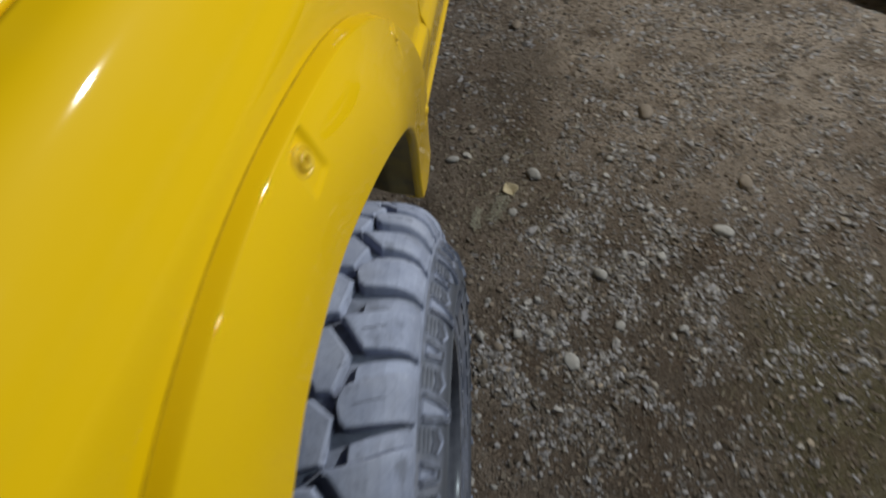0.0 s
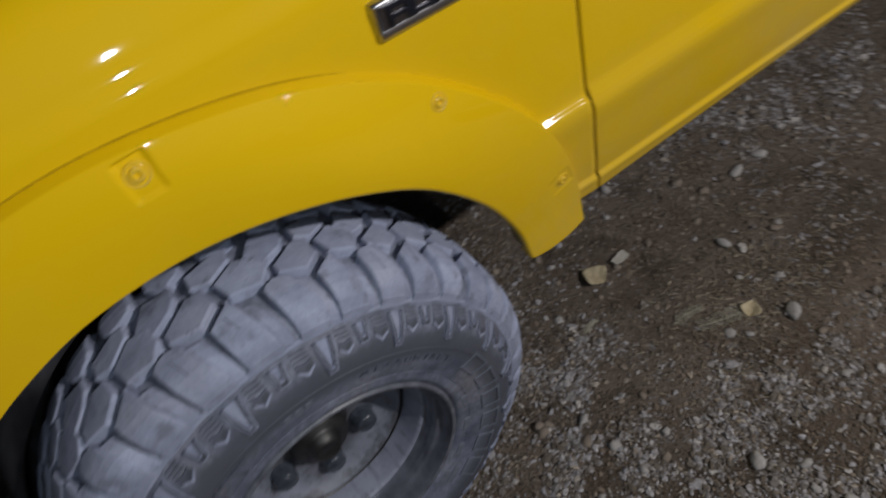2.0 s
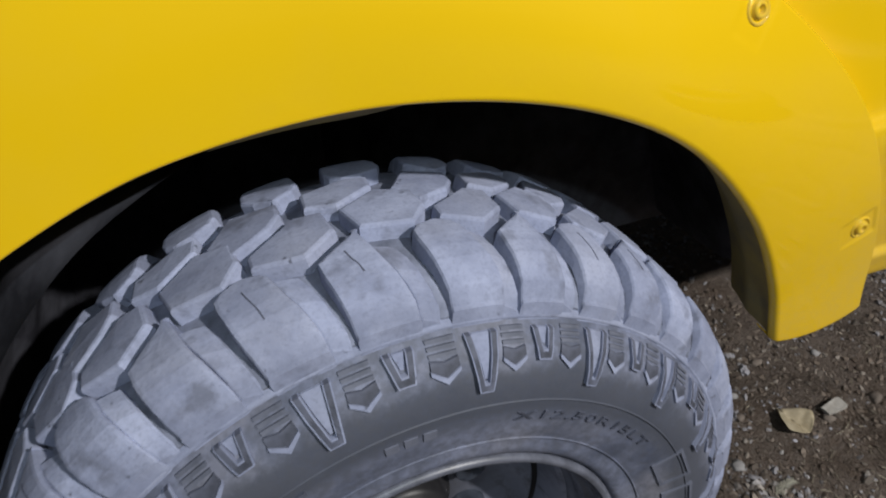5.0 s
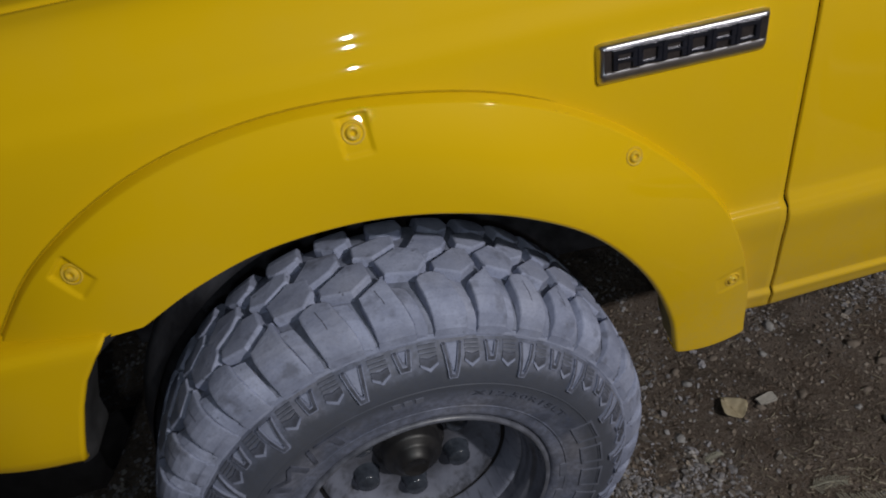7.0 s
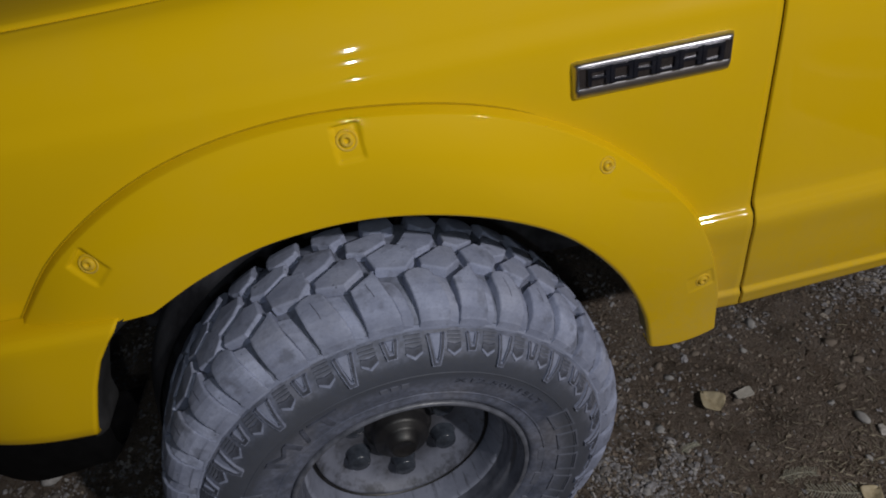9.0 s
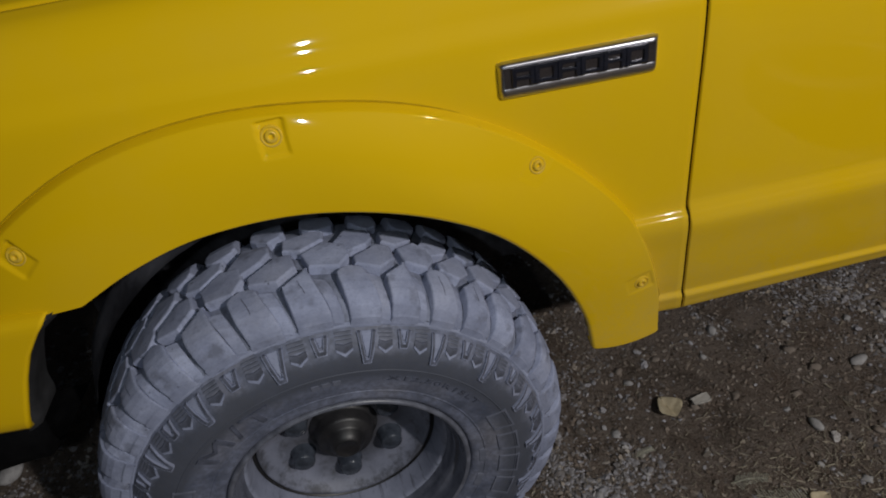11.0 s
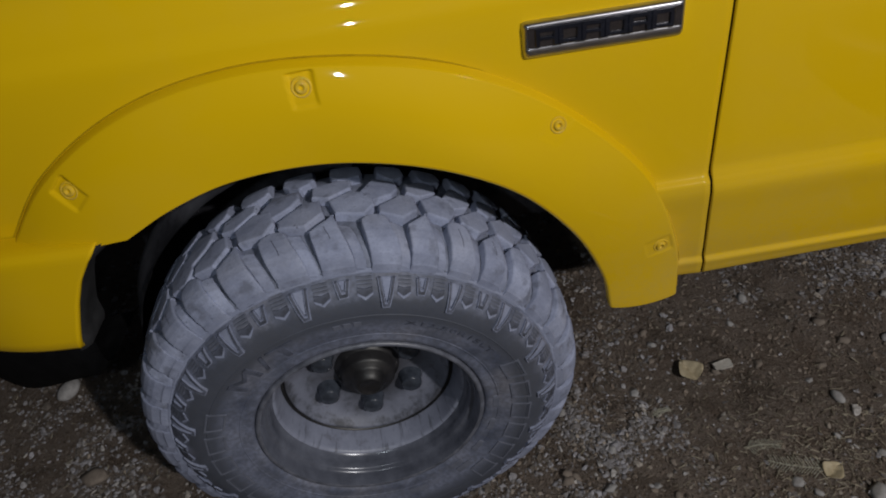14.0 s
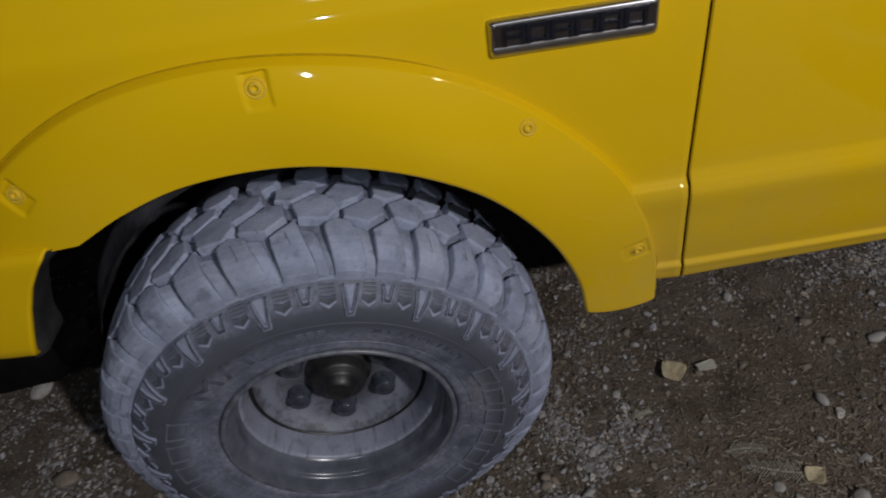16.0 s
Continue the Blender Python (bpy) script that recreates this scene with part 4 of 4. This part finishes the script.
def rim():
    prof = [(0.2110, 0.012), (0.2105, 0.002), (0.2085, -0.0015), (0.2055, -0.0025), (0.2020, -0.0005), (0.1998, 0.005), (0.1985, 0.012), (0.1975, 0.022), (0.1955, 0.0265), (0.1915, 0.0285), (0.1890, 0.0315), (0.1878, 0.044), (0.1866, 0.0555), (0.1825, 0.0600), (0.1785, 0.0620), (0.1770, 0.066), (0.1755, 0.074), (0.1730, 0.088), (0.1700, 0.106), (0.1685, 0.128), (0.1680, 0.17), (0.1680, 0.25)]
    body = mesh_part("rim", lathe("rim", prof[13:], 160, flip=True), RIM, truck, "deep grey steel rim streaked with dirt")
    body.matrix_basis = AXLE
    mesh_part("rim_lip", lathe("rim_lip", prof[4:14], 160, flip=True), LIP, body, "dark glossy outer lip of the rim")
    mesh_part("rim_flange", lathe("rim_flange", prof[:5], 160, flip=True), FLANGE, body, "worn bright edge of the rim")
    # centre disc, with a rolled edge and a dark gap to the barrel
    disc = [(0.1632, 0.140), (0.1630, 0.119), (0.1626, 0.1110), (0.1615, 0.1076), (0.1590, 0.1070), (0.1555, 0.1100), (0.151, 0.119), (0.135, 0.131), (0.115, 0.137), (0.08, 0.1400), (0.05, 0.1410), (0.02, 0.141)]
    mesh_part("centre_disc", lathe("centre_disc", disc, 128, flip=True), DISC, body, "grey steel wheel disc streaked with dirt")
    # black ring closing the gap, in place of the shade inside it
    mesh_part("barrel_gap", lathe("barrel_gap", [(0.1698, 0.1085), (0.1680, 0.1125), (0.1625, 0.114)], 96, flip=True), HUB, body, "black ring for the shade in the gap behind the disc")
    hub = mesh_part("hub", lathe("hub", [(0.066, 0.143), (0.064, 0.136), (0.057, 0.133), (0.0545, 0.128), (0.0530, 0.111), (0.0490, 0.105), (0.0370, 0.103), (0.0345, 0.098), (0.0300, 0.090), (0.0255, 0.0850), (0.0225, 0.0830), (0.0215, 0.0825), (0.0205, 0.0838), (0.0005, 0.0835)], 48, flip=True), HUB, body, "dark steel hub with a stepped cap")
    nut = lathe("wheel_nut", [(0.0250, 0.0), (0.0245, -0.004), (0.0215, -0.007), (0.0208, -0.024), (0.0196, -0.0275), (0.0170, -0.0290), (0.0005, -0.0295)], 20, flip=True)
    for k in range(6):
        a = radians(-95.0 + 60 * k)
        ob = mesh_part("wheel_nut", nut, NUT, body)
        ob.matrix_basis = pose(0.097 * math.cos(a), 0.1395, 0.097 * math.sin(a))


tyre()
rim()

# ---- the ground ----


def ground_height(x, y):
    p = Vector((x, y, 0))
    near = smooth_step(6.0, 2.0, math.hypot(x - 0.5, y))
    h = 0.010 * noise.noise(p * 2.3) + 0.006 * noise.noise(p * 7.0 + Vector((3, 1, 0)))
    h += 0.0032 * noise.noise(p * 24.0) * near + 0.0016 * noise.noise(p * 60.0) * near
    return h * 0.8


def ground():
    def ticks(lo, hi, far):
        n = round((hi - lo) / 0.012)
        inner = [lo + (hi - lo) * k / n for k in range(n + 1)]
        left, right, step = [], [], 0.03
        a, b = lo, hi
        while a > -far:
            a, b, step = a - step, b + step, step * 1.45
            left.insert(0, a)
            right.append(b)
        return left + inner + right

    xs, ys = ticks(-1.3, 2.3, 160.0), ticks(-1.5, 1.7, 160.0)
    rows = [[(x, y, ground_height(x, y) if abs(x) < 30 and abs(y) < 30 else 0.0) for y in ys] for x in xs]
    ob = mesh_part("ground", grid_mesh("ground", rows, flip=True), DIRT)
    tagged(ob, "packed brown dirt yard strewn with gravel", "ground", kind="structure")


def stone_shape(rnd, subdivisions=1):
    bm = bmesh.new()
    bmesh.ops.create_icosphere(bm, subdivisions=subdivisions, radius=1.0)
    seed = Vector((rnd.uniform(0, 50), rnd.uniform(0, 50), 0))
    for v in bm.verts:
        v.co *= 1 + 0.70 * noise.noise(v.co * 1.5 + seed)
        v.co.z *= 0.62
        v.co.x *= 1.25
    verts = np.array([v.co[:] for v in bm.verts])
    faces = np.array([[v.index for v in f.verts] for f in bm.faces])
    bm.free()
    return verts, faces


def gravel_density(x, y):
    """Loose gravel lies in a band beside the wheel and thins out over the trodden dirt."""
    p = Vector((x, y, 0))
    patch = 0.5 + 0.5 * noise.noise(p * 3.1 + Vector((7, 2, 0)))
    clump = smooth_step(0.44, 0.60, 0.5 + 0.5 * noise.noise(p * 9.0 + Vector((1, 5, 0))))
    side_of = y + 0.22 * (x - 0.78) + 0.10 * noise.noise(p * 4.0)
    band = smooth_step(0.05, -0.08, side_of) * smooth_step(-0.75, -0.25, y) * math.exp(-((x - 0.74) / 0.42) ** 2)
    beside = math.exp(-((x - 0.44 - 0.25 * y) / 0.15) ** 2 - ((y - 0.14) / 0.22) ** 2)
    rear = math.exp(-((x - 1.45) / 0.32) ** 2 - ((y - 0.55) / 0.22) ** 2)
    front = math.exp(-((x + 0.85) / 0.32) ** 2 - ((y - 0.30) / 0.35) ** 2)
    outer = 0.07 * smooth_step(-0.25, -0.5, y) * smooth_step(0.6, 1.0, x)
    wide = 0.035 + 0.11 * smooth_step(0.42, 0.7, patch)
    bare = 1 - 0.86 * math.exp(-((x - 1.0) / 0.46) ** 2 - ((y - 0.24) / 0.26) ** 2)
    gap = 1 - 0.85 * math.exp(-((x - 0.58) / 0.11) ** 2 - ((y - 0.02) / 0.08) ** 2)
    swept = 1 - 0.85 * math.exp(-((x - 0.84) / 0.24) ** 2 - ((y - 0.40) / 0.17) ** 2)
    return swept * gap * (max(0.54 * band, 1.1 * beside, 0.40 * rear, 0.16 * front, outer) * (0.10 + 0.90 * clump) + wide * (0.3 + 0.7 * clump)) * bare


def scatter(name, count, low, high, label, seed, material, area, even=False):
    rnd = random.Random(seed)
    shapes = [stone_shape(rnd, 2 if high > 0.01 else 1) for _ in range(14)]
    all_v, all_f, base, made, tries = [], [], 0, 0, 0
    while made < count and tries < count * 30:
        tries += 1
        x, y = rnd.uniform(area[0], area[1]), rnd.uniform(area[2], area[3])
        if not even and rnd.random() > gravel_density(x, y):
            continue
        size = low * (high / low) ** (rnd.random() ** 1.6)
        v, f = shapes[rnd.randrange(14)]
        turn = np.array(Euler((rnd.uniform(-0.7, 0.7), rnd.uniform(-0.7, 0.7), rnd.uniform(0, 6.3))).to_matrix())
        stretch = np.array([rnd.uniform(0.8, 1.25), rnd.uniform(0.7, 1.1), rnd.uniform(0.6, 1.05)])
        all_v.append((v * stretch * size) @ turn.T + np.array([x, y, ground_height(x, y) + size * rnd.uniform(0.0, 0.35)]))
        all_f.append(f + base)
        base += len(v)
        made += 1
    mesh = bpy.data.meshes.new(name)
    mesh.from_pydata(np.concatenate(all_v).tolist(), [], np.concatenate(all_f).tolist())
    ob = mesh_part(name, mesh, material, smooth=False)
    tagged(ob, label, "gravel", kind="stuff")


def stone(x, y, size, seed, label, tone, squash=1.0, turn=0.0):
    bm = bmesh.new()
    bmesh.ops.create_icosphere(bm, subdivisions=3, radius=1.0)
    off = Vector((seed * 3.7, 1.0, 2.0))
    for v in bm.verts:
        v.co *= 1 + 0.30 * noise.noise(v.co * 0.9 + off) + 0.07 * noise.noise(v.co * 3.0 + off)
    bmesh.ops.transform(bm, matrix=pose(0, 0, 0, 0, 0, turn) @ Matrix.Diagonal((size * 1.3, size * 0.85, size * 0.62 * squash, 1)), verts=bm.verts)
    ob = part("stone", bm, tone)
    ob.location = (x, y, ground_height(x, y) + size * 0.28 * squash)
    tagged(ob, label, "stone", "stones on the dirt")


def leaf(x, y, size, turn, seed, label):
    """A dry leaf, cupped along its midrib, with a stalk."""
    n, m = 16, 10
    rows = []
    for i in range(n + 1):
        u = i / n
        wide = 0.52 * math.sin(math.pi * min(0.02 + 0.96 * u ** 0.85, 1.0)) ** 0.95
        row = []
        for j in range(m + 1):
            v = -1 + 2 * j / m
            ripple = 0.07 * noise.noise((u * 4, v * 3, seed))
            notch = 0.16 * size * smooth_step(0.6, 1.0, u) * (abs(v) ** 0.8) + 0.05 * size * noise.noise((v * 5, seed, 2.0))
            row.append(((u - 0.5) * size * 0.86 + notch, wide * v * size, size * (0.05 + 0.24 * abs(v) ** 1.2 * wide * 2 + 0.10 * (u - 0.5) ** 2 + ripple)))
        rows.append(row)
    mesh = grid_mesh("leaf", rows)
    ob = mesh_part("leaf", mesh, LEAF)
    ob.matrix_basis = pose(x, y, ground_height(x, y) + 0.002, 0, -6, turn)
    ob.modifiers.new("thickness", "SOLIDIFY").thickness = 0.0009
    tagged(ob, label, "leaf")
    bm = bmesh.new()
    bmesh.ops.create_cone(bm, cap_ends=True, segments=6, radius1=0.0011, radius2=0.0006, depth=size * 0.4, matrix=pose(size * 0.54, 0, size * 0.07, 0, 78, 0))
    part("stalk", bm, LEAF, ob)
    bm = bmesh.new()
    bmesh.ops.create_cone(bm, cap_ends=True, segments=5, radius1=0.0009, radius2=0.0004, depth=size * 0.66, matrix=pose(0, 0, size * 0.062, 0, 90, 0))
    part("midrib", bm, LEAF, ob)


def sprig(x, y, length, turn, seed, label):
    """A dry fir sprig: a bent twig with two rows of flat needles."""
    rnd = random.Random(seed)
    ob = new("fir_sprig")
    tagged(ob, label, "twig")
    ob.matrix_basis = pose(x, y, ground_height(x, y) + 0.004, 0, 0, turn)
    bm = bmesh.new()
    bend = lambda u: Vector((u * length, 0.10 * length * math.sin(u * 2.4), 0.004 * math.sin(u * 3)))
    for k in range(8):
        a, b = bend(k / 8), bend((k + 1) / 8)
        m = Matrix.Translation((a + b) / 2) @ (b - a).to_track_quat("Z", "Y").to_matrix().to_4x4()
        bmesh.ops.create_cone(bm, cap_ends=True, segments=6, radius1=0.0014, radius2=0.0012, depth=(b - a).length * 1.05, matrix=m)
    part("stem", bm, NEEDLE, ob)
    bm = bmesh.new()
    for k in range(17):
        for sgn in (-1, 1):
            u = 0.08 + 0.9 * k / 17
            p = bend(u)
            way = Vector((math.cos(1.0), sgn * math.sin(1.0), rnd.uniform(-0.05, 0.22))).normalized()
            long = length * 0.26 * rnd.uniform(0.75, 1.1) * (1 - 0.45 * u)
            m = Matrix.Translation(p + way * long / 2) @ way.to_track_quat("X", "Z").to_matrix().to_4x4() @ Matrix.Diagonal((long, 0.0013, 0.0008, 1))
            bmesh.ops.create_cube(bm, size=1.0, matrix=m)
    part("needles", bm, NEEDLE, ob, smooth=False)


def wood_chip(x, y, turn):
    bm = bmesh.new()
    bmesh.ops.create_cube(bm, size=1.0, matrix=Matrix.Diagonal((0.046, 0.022, 0.010, 1)))
    bmesh.ops.subdivide_edges(bm, edges=list(bm.edges), cuts=4, use_grid_fill=True)
    for v in bm.verts:
        v.co += Vector((noise.noise(v.co * 90), noise.noise(v.co * 80 + Vector((5, 0, 0))), noise.noise(v.co * 70 + Vector((0, 9, 0))))) * 0.0035
        v.co.y *= 1 + 5 * v.co.x
    ob = part("wood_chip", bm, CHIP, smooth=False)
    ob.matrix_basis = pose(x, y, ground_height(x, y) + 0.006, 4, 3, turn)
    tagged(ob, "pale split wood chip lying on the dirt", "wood chip")


def straw():
    rnd = random.Random(12)
    verts, faces = [], []
    for k in range(4000):
        # the bits lie thicker round the sprigs
        x, y = (rnd.uniform(-1.2, 2.2), rnd.uniform(-1.4, 1.2)) if k < 3200 else (rnd.gauss(0.98, 0.16), rnd.gauss(0.06, 0.11))
        long, wide, a = 0.004 + 0.022 * rnd.random() ** 2, rnd.uniform(0.0008, 0.0024), rnd.uniform(0, 6.3)
        dx, dy = math.cos(a) * long / 2, math.sin(a) * long / 2
        nx, ny = -math.sin(a) * wide / 2, math.cos(a) * wide / 2
        z = ground_height(x, y) + rnd.uniform(0.002, 0.006)
        tilt = rnd.uniform(-0.12, 0.12) * long
        b = len(verts)
        for sx, sn, up in ((-1, -1, 0), (1, -1, 0), (1, 1, 0), (-1, 1, 0), (-1, 0, 1), (1, 0, 1)):
            verts.append((x + sx * dx + sn * nx, y + sx * dy + sn * ny, z + sx * tilt + up * wide * 0.6))
        faces += [(b, b + 1, b + 5, b + 4), (b + 2, b + 3, b + 4, b + 5), (b, b + 4, b + 3), (b + 1, b + 2, b + 5)]
    mesh = bpy.data.meshes.new("straw_bits")
    mesh.from_pydata(verts, [], faces)
    ob = mesh_part("straw_bits", mesh, STRAW, smooth=False)
    tagged(ob, "pale bits of straw and wood strewn over the dirt", "straw", kind="stuff")


ground()
scatter("gravel", 26000, 0.0028, 0.0085, "small grey gravel lying loose on the dirt", 3, STONE, (-1.25, 2.1, -1.15, 1.1))
scatter("coarse_gravel", 750, 0.0058, 0.0118, "coarse broken grey and brown stones on the dirt", 5, STONE, (-1.25, 2.3, -1.3, 1.1))
scatter("grit", 44000, 0.0010, 0.0030, "fine grey grit between the gravel", 8, STONE, (-1.1, 1.8, -0.9, 0.9))

scatter("soil_crumbs", 30000, 0.0014, 0.0062, "loose brown crumbs of soil over the yard", 15, CRUMB, (-0.4, 2.1, -1.1, 0.75), True)

PALE = plain("pale_stone", (0.22, 0.213, 0.212), (0.38, 0.37, 0.372), 60.0, 0.85, 0.0, 0.5)
BROWN = plain("brown_stone", (0.14, 0.115, 0.095), (0.24, 0.20, 0.17), 60.0, 0.85, 0.0, 0.5)
stone(1.245, 0.365, 0.017, 2, "pale rounded stone half sunk in the dirt", PALE, 1.0, 20)
stone(1.335, 0.372, 0.017, 3, "pale grey stone on the dirt", PALE, 1.0, -30)
stone(1.004, -0.039, 0.019, 4, "pale oval stone beside a dark hollow", PALE, 1.2, 60)
stone(1.305, -0.350, 0.026, 5, "flat reddish brown stone on the dirt", BROWN, 0.8, 10)
stone(0.682, -0.244, 0.016, 6, "long pale stone among the gravel", PALE, 1.0, 50)
stone(1.721, 0.096, 0.020, 7, "grey stone on the trodden dirt", BROWN, 1.1, 0)
stone(0.424, -0.188, 0.020, 8, "flat buff stone among the gravel", PALE, 0.7, 30)
stone(0.942, 0.556, 0.015, 9, "grey pebble under the door sill", PALE, 1.0, 80)
stone(1.04, -0.62, 0.022, 10, "rough brown stone on the dirt", BROWN, 0.9, 15)
stone(0.86, -0.55, 0.020, 11, "knobbly grey stone on the dirt", PALE, 0.9, 70)
stone(1.035, 0.205, 0.014, 12, "narrow pale stone standing in a hollow", PALE, 1.2, 100)
stone(-0.99, 0.497, 0.030, 13, "pale angular stone in front of the wheel", PALE, 1.0, 70)
stone(-0.80, 0.20, 0.028, 14, "brown stone in front of the wheel", BROWN, 0.9, 0)
PEBBLES = []


def pebbles():
    """Single stones that lie loose on the gravel beside the wheel."""
    rnd = random.Random(77)
    for k in range(6):
        verts, faces = stone_shape(rnd, 2)
        mesh = bpy.data.meshes.new("pebble")
        mesh.from_pydata(verts.tolist(), [], faces.tolist())
        mesh.materials.append(PALE if k % 3 else BROWN)
        PEBBLES.append(mesh)
    made = 0
    while made < 64:
        x, y = rnd.uniform(0.35, 1.5), rnd.uniform(-0.45, 0.6)
        if rnd.random() > 0.25 + gravel_density(x, y):
            continue
        size = rnd.uniform(0.0075, 0.0125)
        k = rnd.randrange(6)
        ob = mesh_part("pebble", PEBBLES[k], PALE if k % 3 else BROWN, smooth=True)
        ob.matrix_basis = pose(x, y, ground_height(x, y) + size * 0.25, rnd.uniform(-25, 25), rnd.uniform(-25, 25), rnd.uniform(0, 360)) @ Matrix.Scale(size, 4)
        tagged(ob, "small pale grey pebble on the gravel" if k % 3 else "small brown pebble on the gravel", "pebble", "pebbles on the gravel")
        made += 1


pebbles()
leaf(0.727, 0.326, 0.064, 110, 1.0, "curled dry yellow leaf lying on the dirt")
leaf(0.938, 0.020, 0.045, 30, 2.0, "small dry buff leaf beside a fir sprig")
wood_chip(0.810, 0.331, 12)
sprig(0.778, 0.098, 0.085, -8, 21, "dry grey-green fir sprig on the dirt")
sprig(0.930, 0.028, 0.12, 160, 22, "dry fir sprig lying beside a leaf")
sprig(0.60, 0.21, 0.05, 10, 23, "short dry fir sprig on the gravel")
straw()


def old_tyre():
    """An unclear black rounded thing at the edge of view, built as a ring."""
    rows = []
    for k in range(64):
        a = 2 * math.pi * k / 64
        row = []
        for j in range(20):
            b = 2 * math.pi * j / 20
            r = 0.27 + 0.085 * math.copysign(abs(math.cos(b)) ** 0.7, math.cos(b)) + (0.004 * math.sin(k * 2.0) if math.cos(b) > 0.9 else 0)
            row.append((r * math.cos(a), r * math.sin(a), 0.09 + 0.09 * math.copysign(abs(math.sin(b)) ** 0.7, math.sin(b))))
        rows.append(row)
    ob = mesh_part("old_tyre", grid_mesh("old_tyre", rows, closed_u=True, closed_v=True), RUBBER)
    ob.location = (2.24, -1.30, 0.0)
    tagged(ob, "unclear black rounded thing on the dirt", "tyre")


old_tyre()
